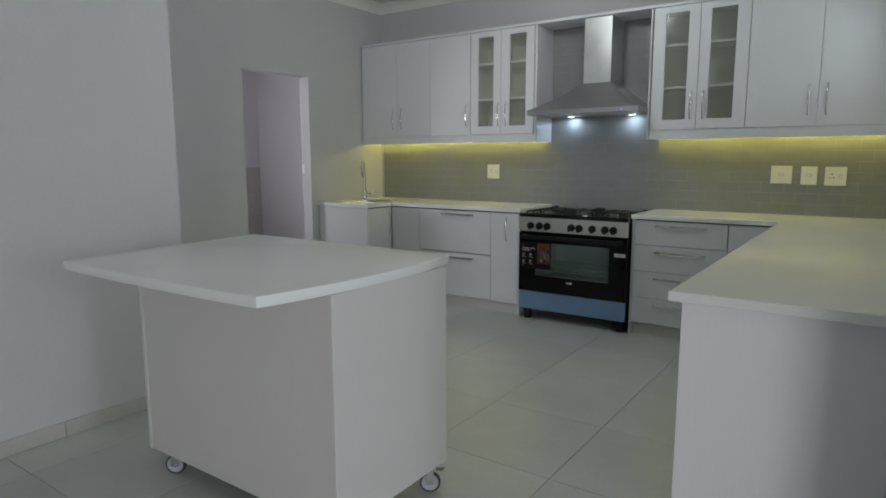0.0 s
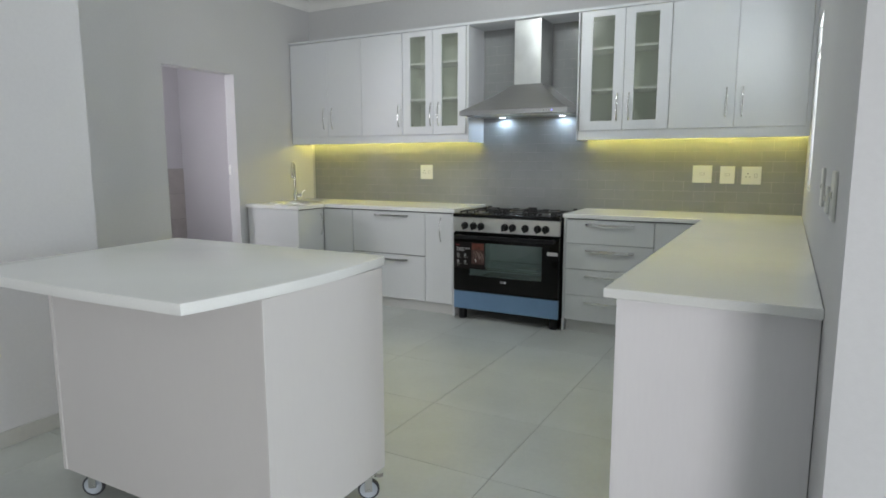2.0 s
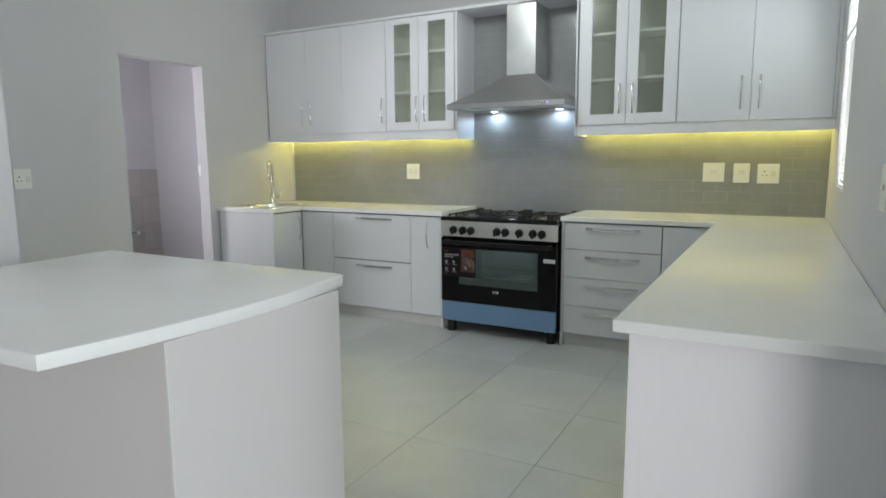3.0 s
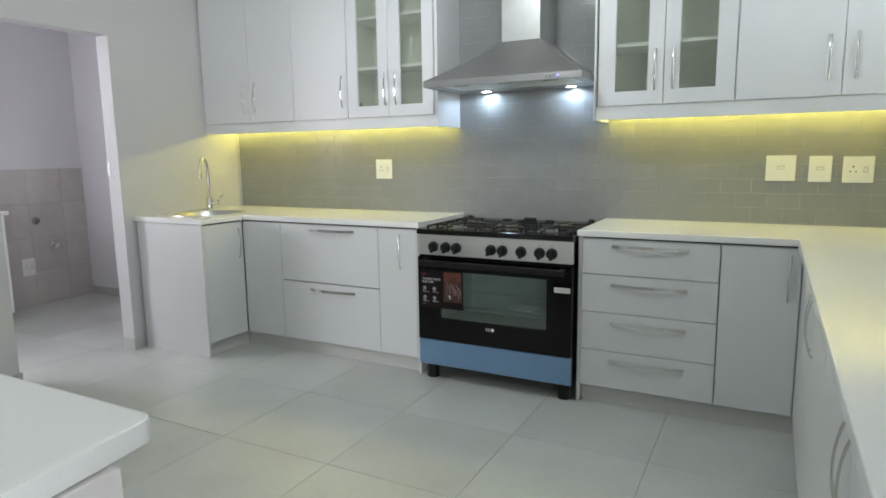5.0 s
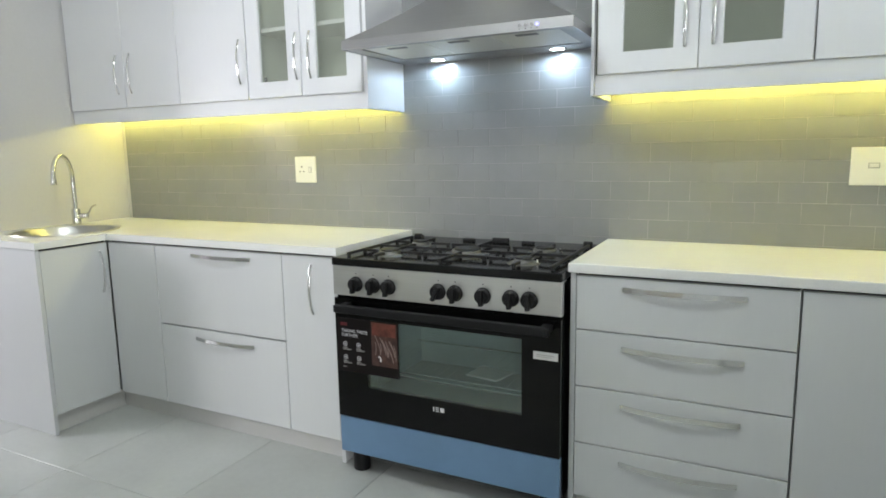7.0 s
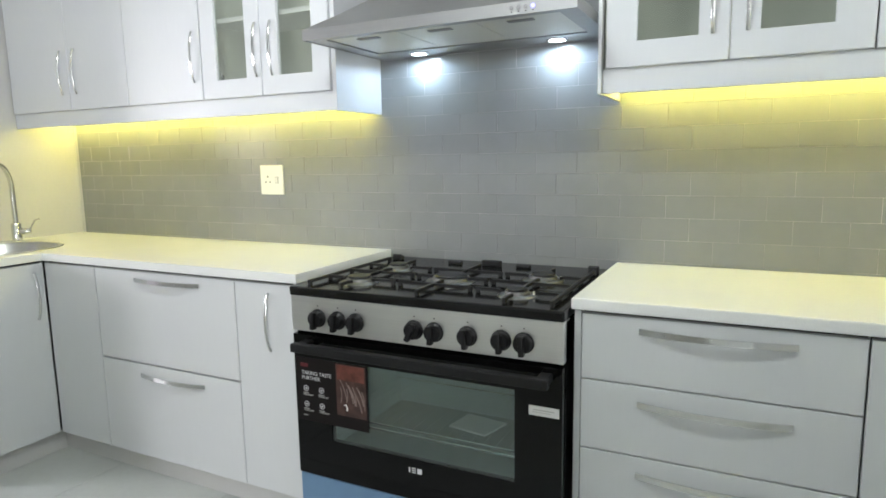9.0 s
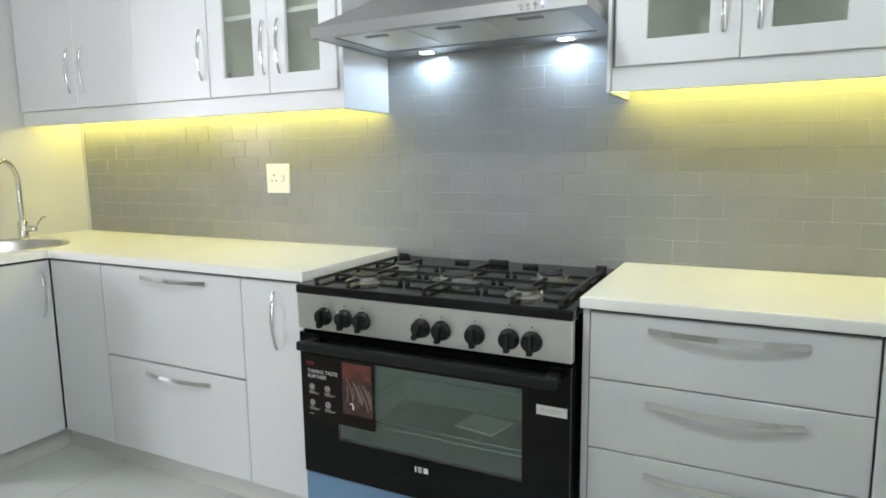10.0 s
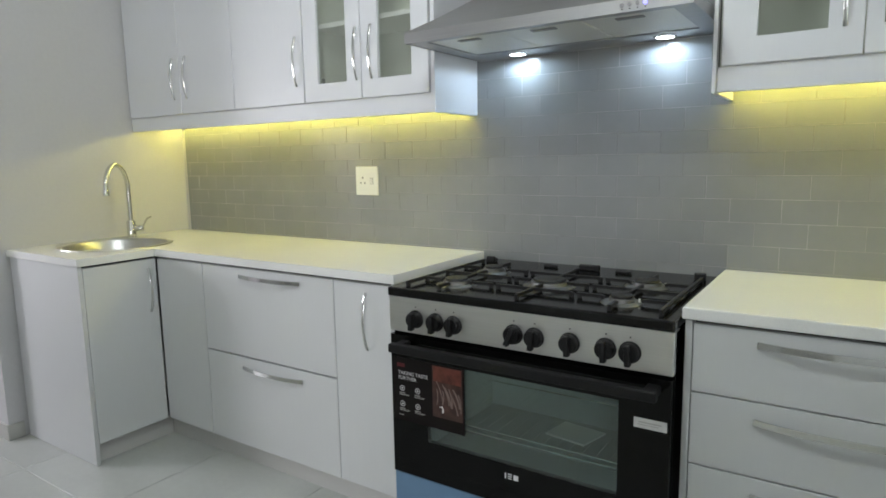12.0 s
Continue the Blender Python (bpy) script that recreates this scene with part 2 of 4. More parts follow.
def mesh_of(bm, name, mat, smooth=False):
    me = bpy.data.meshes.new(name)
    bm.to_mesh(me)
    bm.free()
    me.materials.append(mat)
    if smooth:
        for p in me.polygons:
            p.use_smooth = True
        me.set_sharp_from_angle(angle=radians(40))
    return me


ORIGIN = {}


def thing(name, at, label, category, group="", kind=""):
    ob = new(name)
    ob.empty_display_size = 0.1
    ob.location = at
    ORIGIN[ob.name] = Vector(at)
    return tagged(ob, label, category, group, kind)


def part(name, bm, mat, parent, label="", m=None, smooth=False):
    """bm, built in world places, as one mesh under a thing or a part."""
    if m is not None:
        bm.transform(m)
    ob = new(name, mesh_of(bm, name, mat, smooth))
    ob.parent = parent
    if parent.name in ORIGIN:
        ob.matrix_parent_inverse = Matrix.Translation(-ORIGIN[parent.name])
    return tagged(ob, label) if label else ob


def solid(name, bm, mat, label, category, kind="", group="", smooth=False, m=None):
    """bm as one top-level mesh."""
    if m is not None:
        bm.transform(m)
    return tagged(new(name, mesh_of(bm, name, mat, smooth)), label, category, group, kind)


def words(text, size, m, name, mat, parent):
    c = bpy.data.curves.new(name, "FONT")
    c.body, c.size, c.extrude = text, size, 0.0002
    o = bpy.data.objects.new(name, c)
    scene.collection.objects.link(o)
    bpy.context.view_layer.update()
    me = bpy.data.meshes.new_from_object(o.evaluated_get(bpy.context.evaluated_depsgraph_get()))
    bpy.data.objects.remove(o)
    b = bmesh.new()
    b.from_mesh(me)
    bpy.data.meshes.remove(me)
    return part(name, b, mat, parent, m=m)


def bow(p0, p1, out, rise=0.03, width=0.011, m=None):
    """A bowed strap handle from p0 to p1 that stands off along out."""
    p0, p1, out = Vector(p0), Vector(p1), Vector(out)
    along = (p1 - p0)
    side = along.cross(out).normalized()
    pts = []
    for i in range(17):
        u = i / 16
        pts.append(p0 + along * u + out * (0.003 + rise * (1 - (2 * u - 1) ** 2) ** 0.85))
    b = sweep(pts, width / 2, 0.0026, side, 0 if width > 0.012 else 12)
    for p in (p0, p1):
        q = p + along.normalized() * (0.006 if p is p0 else -0.006)
        cyl(q, out, 0.004, 0.006, n=10, bm=b)
    return b


def board(u0, u1, z0, z1, y, thick=0.018, bevel=0.0015):
    """A door or drawer front with its face at y, looking to -y."""
    return bx(u0, u1, y, y + thick, z0, z1, bevel)


def ring(u0, u1, z0, z1, h0, h1, k0, k1, y0, y1, bevel=0.002):
    """A one-piece frame round the hole h0..h1 by k0..k1."""
    b = bmesh.new()
    loops = [[b.verts.new((u, y, z)) for u, z in c] for y in (y0, y1) for c in (((u0, z0), (u1, z0), (u1, z1), (u0, z1)), ((h0, k0), (h1, k0), (h1, k1), (h0, k1)))]
    for k in range(4):
        q = (k + 1) % 4
        for p, r in ((0, 1), (1, 3), (3, 2), (2, 0)):
            b.faces.new((loops[p][k], loops[p][q], loops[r][q], loops[r][k]))
    bmesh.ops.recalc_face_normals(b, faces=b.faces[:])
    if bevel:
        bmesh.ops.bevel(b, geom=[e for e in b.edges if len(e.link_faces) == 2 and e.calc_face_angle() > 0.5], offset=bevel, segments=1, affect="EDGES", profile=0.5)
    return b


# ---- the setting ----
CEIL = 2.86
TOP = CEIL + 0.1
b = bx(-4.15, 2.62, 0.008, 0.15, 0, TOP)
solid("wall_north", b, WALL, "grey painted plaster wall behind the tiled splashback", "wall", "structure")
b = bx(-2.115, -2.0, -1.02, 0.008, 0, TOP)
bx(-2.115, -2.0, -1.755, -1.02, 2.05, TOP, bm=b)
bx(-2.115, -2.0, -3.2, -1.755, 0, TOP, bm=b)
solid("wall_west", b, WALL, "grey painted wall with an open doorway to the utility room", "wall", "structure")
b = bx(-2.115, -0.7, -3.35, -3.2, 0, TOP)
solid("wall_return", b, WALL, "grey painted return wall beside the kitchen opening", "wall", "structure")
b = bx(-0.85, -0.7, -9.65, -3.35, 0, TOP)
solid("wall_dining_west", b, WALL, "plain grey painted wall of the dining area", "wall", "structure")
WY0, WY1, WZ0, WZ1 = -1.14, -0.62, 1.12, 2.08
b = bx(2.47, 2.62, WY1, 0.008, 0, TOP)
bx(2.47, 2.62, -3.45, WY0, 0, TOP, bm=b)
bx(2.47, 2.62, WY0, WY1, 0, WZ0, bm=b)
bx(2.47, 2.62, WY0, WY1, WZ1, TOP, bm=b)
solid("wall_east", b, WALL, "grey painted kitchen wall with a small window", "wall", "structure")
b = bx(2.47, 6.55, -3.6, -3.45, 0, TOP)
solid("wall_dining_north", b, WALL, "grey painted wall ending beside the kitchen opening", "wall", "structure")
# the window opening is invented, it only lets the fill lamp in
b = bx(6.4, 6.55, -4.1, -3.6, 0, TOP)
bx(6.4, 6.55, -9.65, -5.4, 0, TOP, bm=b)
bx(6.4, 6.55, -5.4, -4.1, 0, 0.85, bm=b)
bx(6.4, 6.55, -5.4, -4.1, 2.15, TOP, bm=b)
solid("wall_dining_east", b, WALL, "grey painted dining wall with an unseen window opening added for light", "wall", "structure")
b = bx(-0.7, 4.3, -9.65, -9.5, 0, TOP)
bx(6.3, 6.4, -9.65, -9.5, 0, TOP, bm=b)
bx(4.3, 6.3, -9.65, -9.5, 2.2, TOP, bm=b)
solid("wall_south", b, WALL, "grey painted rear wall with an assumed, unseen terrace opening", "wall", "structure")
b = bx(-4.15, -4.0, -2.2, 0.008, 0, TOP)
bx(-4.15, -4.0, -3.35, -3.0, 0, TOP, bm=b)
bx(-4.15, -4.0, -3.0, -2.2, 0, 1.25, bm=b)
bx(-4.15, -4.0, -3.0, -2.2, 2.05, TOP, bm=b)
solid("wall_utility", b, UTILITY_WALL, "white plaster wall with a small window, lilac daylight in its colour", "wall", "structure")
solid("wall_utility_south", bx(-4.0, -2.115, -3.35, -3.2, 0, TOP), UTILITY_WALL, "white plaster wall of the utility room, lilac daylight in its colour", "wall", "structure")
solid("wall_utility_north", bx(-4.0, -2.115, 0.0, 0.008, 0, CEIL), UTILITY_WALL, "white plaster wall of the utility room, lilac daylight in its colour", "wall", "structure")
b = bx(-4.15, 2.62, -3.35, 0.15, CEIL, TOP)
bx(-0.85, 6.55, -9.65, -3.35, CEIL, TOP, bm=b)
solid("ceiling", b, CEILING, "flat pale grey painted ceiling", "ceiling", "structure")


def cornice(x0, y0, x1, y1, nx, ny):
    """A coved cornice along a wall's top; nx, ny look into the room."""
    prof = [(0, -0.085), (0.012, -0.085), (0.016, -0.07), (0.03, -0.045), (0.055, -0.024), (0.07, -0.014), (0.085, -0.012), (0.085, 0)]
    b = bmesh.new()
    rows = []
    for x, y in ((x0, y0), (x1, y1)):
        rows.append([b.verts.new((x + nx * o, y + ny * o, CEIL + h)) for o, h in prof])
    for i in range(len(prof) - 1):
        b.faces.new((rows[0][i], rows[0][i + 1], rows[1][i + 1], rows[1][i]))
    b.faces.new(rows[0]), b.faces.new(rows[1])
    bmesh.ops.recalc_face_normals(b, faces=b.faces[:])
    return solid("trim", b, TRIM, "white coved plaster cornice under the ceiling", "cornice", "structure", smooth=True)


cornice(-2.0, 0.008, 2.47, 0.008, 0, -1)
cornice(-2.0, 0.008, -2.0, -3.2, 1, 0)
cornice(2.47, 0.008, 2.47, -3.45, -1, 0)

LX, LY = LAMPS[0][:2]
lamp = thing("ceiling_light", (LX, LY, CEIL), "round flush white ceiling light, switched on", "ceiling light")
part("base", lathe((LX, LY, CEIL - 0.03), [(0, 0), (0.14, 0), (0.145, 0.004), (0.145, 0.03), (0, 0.03)], 40), TRIM, lamp, smooth=True)
part("diffuser", lathe((LX, LY, CEIL - 0.03), [(0.135, 0), (0.133, -0.02), (0.11, -0.035), (0, -0.042)], 40), DIFFUSER, lamp, smooth=True)

# skirting of cut floor tiles
SK = 0.075


def skirting(x0, y0, x1, y1, nx, ny, label="grey tile skirting along the wall foot"):
    run = thing("baseboard", ((x0 + x1) / 2, (y0 + y1) / 2, 0), label, "skirting", kind="structure")
    length = math.hypot(x1 - x0, y1 - y0)
    k = max(1, round(length / 0.6))
    for i in range(k):
        a, c = i / k + 0.0015 / length, (i + 1) / k - 0.0015 / length
        xa, ya, xc, yc = x0 + (x1 - x0) * a, y0 + (y1 - y0) * a, x0 + (x1 - x0) * c, y0 + (y1 - y0) * c
        part("skirting_tile", bx(min(xa, xc, xa + nx * 0.01), max(xa, xc, xa + nx * 0.01), min(ya, yc, ya + ny * 0.01), max(ya, yc, ya + ny * 0.01), 0.001, SK, 0.001), SKIRTING, run)


skirting(-0.7, -3.25, -0.7, -9.4, 1, 0)
skirting(-2.0, -1.755, -2.0, -3.19, 1, 0)
skirting(-2.0, -1.03, -2.0, -0.955, 1, 0)
skirting(-2.115, -1.02, -1.99, -1.02, 0, -1, "short tile skirting across the doorway jamb")
skirting(-2.115, -1.755, -1.99, -1.755, 0, 1, "short tile skirting across the doorway jamb")
skirting(-2.0, -3.2, -0.7, -3.2, 0, 1)
skirting(2.47, -3.6, 6.4, -3.6, 0, -1)
skirting(2.47, -3.25, 2.47, -3.6, -1, 0)
skirting(-3.98, 0.0, -2.125, 0.0, 0, -1, "grey tile skirting in the utility room")

# ---- worktops ----
CT, CB = 0.898, 0.866


# the round basin's place and the radius of its cut-out
SX, SY, SR = -1.69, -0.6, 0.235
b = bmesh.new()
rim = [b.verts.new((x, y, CT)) for x, y in [(-1.998, -0.002), (-0.008, -0.002), (-0.008, -0.609), (-1.366, -0.609), (-1.366, -0.95), (-1.998, -0.95)]]
cut = [b.verts.new((SX + SR * math.cos(2 * math.pi * i / 40), SY + SR * math.sin(2 * math.pi * i / 40), CT)) for i in range(40)]
loops = [b.edges.new((r[i], r[(i + 1) % len(r)])) for r in (rim, cut) for i in range(len(r))]
bmesh.ops.triangle_fill(b, use_beauty=True, edges=loops)
grown = bmesh.ops.extrude_face_region(b, geom=b.faces[:])
for v in grown["geom"]:
    if isinstance(v, bmesh.types.BMVert):
        v.co.z = CB
bmesh.ops.recalc_face_normals(b, faces=b.faces[:])
worktop_left = solid("worktop", b, QUARTZ, "white quartz worktop turning a corner, with an inset sink", "worktop")
b = slab([(0.908, -0.002), (2.468, -0.002), (2.468, -3.18), (1.872, -3.18), (1.872, -0.609), (0.908, -0.609)], CB, CT, 0.004)
solid("worktop", b, QUARTZ, "long white quartz worktop running along a peninsula", "worktop")

# ---- base cabinets ----
F = -0.597
D0, D1 = 0.092, 0.857
FACE_EAST = pose(0, 0, 0, 0, 0, 90)
FACE_WEST = pose(0, 0, 0, 0, 0, -90)


def base_cabinet(u0, u1, label, fronts, front=F, back=-0.02, m=None, end_left=False, end_right=False, grp="base cabinets"):
    """A floor unit; fronts: (kind, u0, u1, z0, z1, handle) with handle ('h' or 'v', u, z, length) or None."""
    mm = m or Matrix()
    at = mm @ Vector(((u0 + u1) / 2, (front + back) / 2, 0))
    cab = thing("base_cabinet", at, label, "cabinet", grp)
    carcass = bx(u0 + 0.001, u1 - 0.001, front + 0.021, back, D0, CB - 0.004)
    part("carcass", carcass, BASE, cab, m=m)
    if end_left:
        part("end_panel", bx(u0 - 0.018, u0 - 0.0005, front, back, 0.001, CB - 0.003, 0.001), BASE, cab, m=m)
    if end_right:
        part("end_panel", bx(u1 + 0.0005, u1 + 0.018, front, back, 0.001, CB - 0.003, 0.001), BASE, cab, m=m)
    # dark sheet that paints the shade seen between the fronts
    part("shadow_gap", bx(u0 + 0.003, u1 - 0.003, front + 0.0185, front + 0.0205, D0 + 0.003, CB - 0.004), GAP_SHADE, cab, "dark sheet standing for the shade behind the fronts", m=m)
    for kind, a, c, z0, z1, handle in fronts:
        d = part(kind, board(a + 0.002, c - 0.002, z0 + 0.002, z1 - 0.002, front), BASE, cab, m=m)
        if handle:
            way, u, z, ln = handle
            p, q = ((u - ln / 2, front, z), (u + ln / 2, front, z)) if way == "h" else ((u, front, z + ln / 2), (u, front, z - ln / 2))
            part("handle", bow(p, q, (0, -1, 0), 0.022 if ln > 0.3 else 0.021, 0.0155 if ln > 0.3 else 0.0115), SATIN, d, "bowed satin nickel handle", m=m, smooth=True)
    return cab


base_cabinet(-1.375, -1.047, "pale grey corner filler unit beside the drawers", [("filler_panel", -1.375, -1.047, D0, D1, None)])
base_cabinet(-1.047, -0.293, "pale grey base unit with two deep drawers", [
    ("drawer_front", -1.047, -0.293, 0.485, D1, ("h", -0.635, 0.822, 0.345)),
    ("drawer_front", -1.047, -0.293, D0, 0.482, ("h", -0.642, 0.438, 0.345))])
base_cabinet(-0.293, -0.03, "narrow pale grey base unit beside the cooker", [("door", -0.293, -0.03, D0, D1, ("v", -0.14, 0.72, 0.205))], end_right=True)
base_cabinet(0.932, 1.569, "pale grey base unit with four drawers", [
    ("drawer_front", 0.932, 1.569, 0.678, D1 + 0.002, ("h", 1.257, 0.822, 0.352)),
    ("drawer_front", 0.932, 1.569, 0.484, 0.678, ("h", 1.257, 0.628, 0.352)),
    ("drawer_front", 0.932, 1.569, 0.286, 0.484, ("h", 1.257, 0.434, 0.352)),
    ("drawer_front", 0.932, 1.569, D0, 0.286, ("h", 1.257, 0.237, 0.352))], end_left=True)
base_cabinet(1.569, 1.892, "pale grey corner base unit with one door", [("door", 1.571, 1.8955, D0, D1 + 0.002, ("v", 1.848, 0.72, 0.205))])
base_cabinet(-0.925, -0.599, "pale grey sink unit with one door", [("door", -0.925, -0.599, D0, D1, ("v", -0.642, 0.715, 0.2))], front=1.378, back=1.98, m=FACE_EAST, end_left=True)
for k, (a, c) in enumerate(((0.6, 0.98), (0.98, 1.45), (1.45, 1.92), (1.92, 2.5), (2.5, 3.1))):
    grip = {1: ("v", 1.412, 0.74, 0.2), 2: ("v", 1.492, 0.74, 0.2), 3: ("v", 2.46, 0.74, 0.2), 4: ("v", 2.54, 0.74, 0.2)}.get(k)
    base_cabinet(a, c, "pale grey peninsula base unit under the long worktop", [("door" if grip else "filler_panel", a, c, D0, D1, grip)], front=1.897, back=2.46, m=FACE_WEST, grp="peninsula cabinets")
solid("end_panel", bx(1.9, 2.468, -3.122, -3.102, 0.001, CB - 0.001, 0.0015), CABINET, "white melamine end panel closing the peninsula", "panel")


def plinth(x0, x1, y0, y1):
    solid("plinth", bx(x0, x1, y0, y1, 0.001, D0 - 0.004, 0.001), PLINTH, "pale grey recessed plinth under the base cabinets", "plinth")


plinth(-1.41, -0.03, -0.56, -0.545)
plinth(0.934, 1.93, -0.56, -0.545)
plinth(-1.425, -1.41, -0.925, -0.545)
plinth(1.93, 1.945, -3.1, -0.545)

# ---- wall cabinets ----
U = -0.3
UB, UT = 1.515, 2.4


def solid_door(cab, a, c, hx):
    d = part("door", bx(a + 0.0015, c - 0.0015, U, U + 0.018, UB + 0.002, UT - 0.002, 0.002, 2), GLOSS, cab)
    part("handle", bow((hx, U, 1.788), (hx, U, 1.587), (0, -1, 0), 0.017, 0.0115), SATIN, d, "bowed satin nickel handle", smooth=True)


def glass_door(cab, a, c, h0, h1, hx):
    d = part("door", ring(a + 0.0015, c - 0.0015, UB + 0.002, UT - 0.002, h0, h1, 1.588, 2.352, U, U + 0.018), GLOSS, cab)
    part("pane", bx(h0 - 0.004, h1 + 0.004, U + 0.009, U + 0.012, 1.584, 2.356), GLASS, d, "lightly etched glass pane").visible_shadow = False
    part("handle", bow((hx, U, 1.788), (hx, U, 1.587), (0, -1, 0), 0.017, 0.0115), SATIN, d, "bowed satin nickel handle", smooth=True)


def wall_cabinet(x0, x1, label, glazed=False):
    cab = thing("wall_cabinet", ((x0 + x1) / 2, -0.15, UB), label, "cabinet", "wall cabinets")
    if not glazed:
        part("carcass", bx(x0, x1, U + 0.021, 0.004, UB, UT), CABINET, cab)
    else:
        b = bx(x0, x0 + 0.016, U + 0.02, 0.004, UB, UT)
        bx(x1 - 0.016, x1, U + 0.02, 0.004, UB, UT, bm=b)
        bx(x0 + 0.016, x1 - 0.016, U + 0.02, 0.004, UB, UB + 0.016, bm=b)
        bx(x0 + 0.016, x1 - 0.016, U + 0.02, 0.004, UT - 0.016, UT, bm=b)
        bx(x0 + 0.016, x1 - 0.016, -0.002, 0.004, UB + 0.016, UT - 0.016, bm=b)
        part("carcass", b, FROST, cab)
        for z in (1.825, 2.132):
            part("shelf", bx(x0 + 0.017, x1 - 0.017, -0.25, -0.003, z - 0.009, z + 0.009, 0.001), CABINET, cab)
    # thin dark strip in place of the shade at the door joint
    part("shadow_gap", bx(x0 + 0.002, x0 + 0.004, U + 0.018, U + 0.02, UB + 0.003, UT - 0.003), GAP_SHADE, cab, "dark strip standing for the shade beside the doors")
    return cab


c = wall_cabinet(-1.988, -1.14, "white two-door wall cabinet in the corner")
solid_door(c, -1.988, -1.535, -1.585)
solid_door(c, -1.535, -1.14, -1.484)
c = wall_cabinet(-1.14, -0.693, "white single-door wall cabinet")
solid_door(c, -1.14, -0.693, -0.733)
c = wall_cabinet(-0.693, -0.052, "white glazed display wall cabinet beside the hood", True)
glass_door(c, -0.69, -0.38, -0.612, -0.457, -0.402)
glass_door(c, -0.38, -0.062, -0.296, -0.14, -0.326)
part("door_stop", bx(-0.61, -0.6, U + 0.02, U + 0.03, 1.59, 1.612, 0.002), PLASTIC, c, "small dark door stop behind the pane")
c = wall_cabinet(0.908, 1.575, "white glazed display wall cabinet beside the hood", True)
glass_door(c, 0.918, 1.247, 1.006, 1.168, 1.204)
glass_door(c, 1.247, 1.575, 1.32, 1.487, 1.29)
c = wall_cabinet(1.575, 2.4685, "white two-door wall cabinet beside the window wall")
solid_door(c, 1.577, 2.008, 1.953)
solid_door(c, 2.008, 2.447, 2.057)
part("filler", bx(2.448, 2.4685, U + 0.002, U + 0.02, UB, UT - 0.001, 0.001), GLOSS, c)
solid("end_panel", bx(-0.0515, -0.034, U - 0.002, 0.004, 1.445, UT - 0.001, 0.001), GLOSS, "white side panel of the wall cabinets", "panel")
solid("end_panel", bx(0.897, 0.9075, U - 0.002, 0.004, 1.445, UT - 0.001, 0.001), GLOSS, "white side panel of the wall cabinets", "panel")
solid("pelmet", bx(-1.998, -0.052, U + 0.012, U + 0.026, 1.447, UB + 0.0012, 0.0015), GLOSS, "white light pelmet under the wall cabinets", "pelmet")
solid("pelmet", bx(0.9085, 2.4685, U + 0.012, U + 0.026, 1.447, UB + 0.0012, 0.0015), GLOSS, "white light pelmet under the wall cabinets", "pelmet")
solid("top_panel", bx(-1.99, 2.462, U - 0.012, 0.004, UT + 0.001, UT + 0.022, 0.002), GLOSS, "white top board bridging the wall cabinets and the hood", "panel")
for x0, x1 in ((-1.985, -0.06), (0.916, 2.46)):
    strip = thing("led_strip", ((x0 + x1) / 2, -0.065, 1.497), "glowing yellow light strip on a batten under the wall cabinets", "light strip")
    part("batten", bx(x0, x1, -0.074, -0.056, 1.5035, UB - 0.0005, 0.001), GLOSS, strip, "white mounting batten")
    part("strip", bx(x0, x1, -0.07, -0.06, 1.497, 1.5032), LED, strip)

# ---- cooker hood ----
hood = thing("cooker_hood", (0.43, -0.25, 1.653), "brushed steel chimney cooker hood with two lit lamps", "cooker hood")
HX0, HX1, HY, HZ = -0.02, 0.885, -0.5, 1.653
CX0, CX1, CY = 0.366, 0.592, -0.28
b = bmesh.new()
rows = []
for x0, x1, y0, y1, z in ((HX0 + 0.0015, HX1 - 0.0015, HY + 0.0015, -0.0015, HZ + 0.016), (HX0 + 0.0015, HX1 - 0.0015, HY + 0.0015, -0.0015, HZ)):
    rows.append([b.verts.new(c) for c in ((x0, y1, z), (x0, y0, z), (x1, y0, z), (x1, y1, z))])
for p, z in ((0, HZ), (0, HZ + 0.034), (0.02, HZ + 0.038), (0.25, HZ + 0.078), (0.5, HZ + 0.128), (0.75, HZ + 0.18), (0.94, HZ + 0.23), (1, HZ + 0.245)):
    x0, x1, y = HX0 + (CX0 - 0.004 - HX0) * p, HX1 + (CX1 + 0.004 - HX1) * p, HY + (CY - 0.004 - HY) * p
    rows.append([b.verts.new(c) for c in ((x0, 0.0, z), (x0, y, z), (x1, y, z), (x1, 0.0, z))])
for p, q in zip(rows, rows[1:]):
    for k in range(4):
        b.faces.new((p[k], p[(k + 1) % 4], q[(k + 1) % 4], q[k]))
b.faces.new(rows[0]), b.faces.new(rows[-1])
bmesh.ops.recalc_face_normals(b, faces=b.faces[:])
canopy = part("canopy", b, HOOD_STEEL, hood, smooth=True)
part("chimney", bx(CX0, CX1, CY, -0.001, HZ + 0.238, UT - 0.001, 0.002), CHIMNEY, hood, "tall steel chimney cover")
part("underside", ring(HX0 + 0.002, HX1 - 0.002, HY + 0.002, -0.002, 0.04, 0.825, -0.455, -0.13, 0, 0.004, 0.0005), HOOD_STEEL, hood, m=Matrix(((1, 0, 0, 0), (0, 0, 1, 0), (0, 1, 0, HZ + 0.003), (0, 0, 0, 1))))
for k in range(3):
    a = 0.04 + k * 0.2617
    flt = part("filter", bx(a + 0.002, a + 0.2597, -0.453, -0.132, HZ + 0.007, HZ + 0.014, 0.002), FILTER, hood, "pale metal grease filter")
    part("filter_grip", bx(a + 0.09, a + 0.17, -0.41, -0.385, HZ + 0.004, HZ + 0.0072, 0.001), PIPE, flt, "dark slot grip")
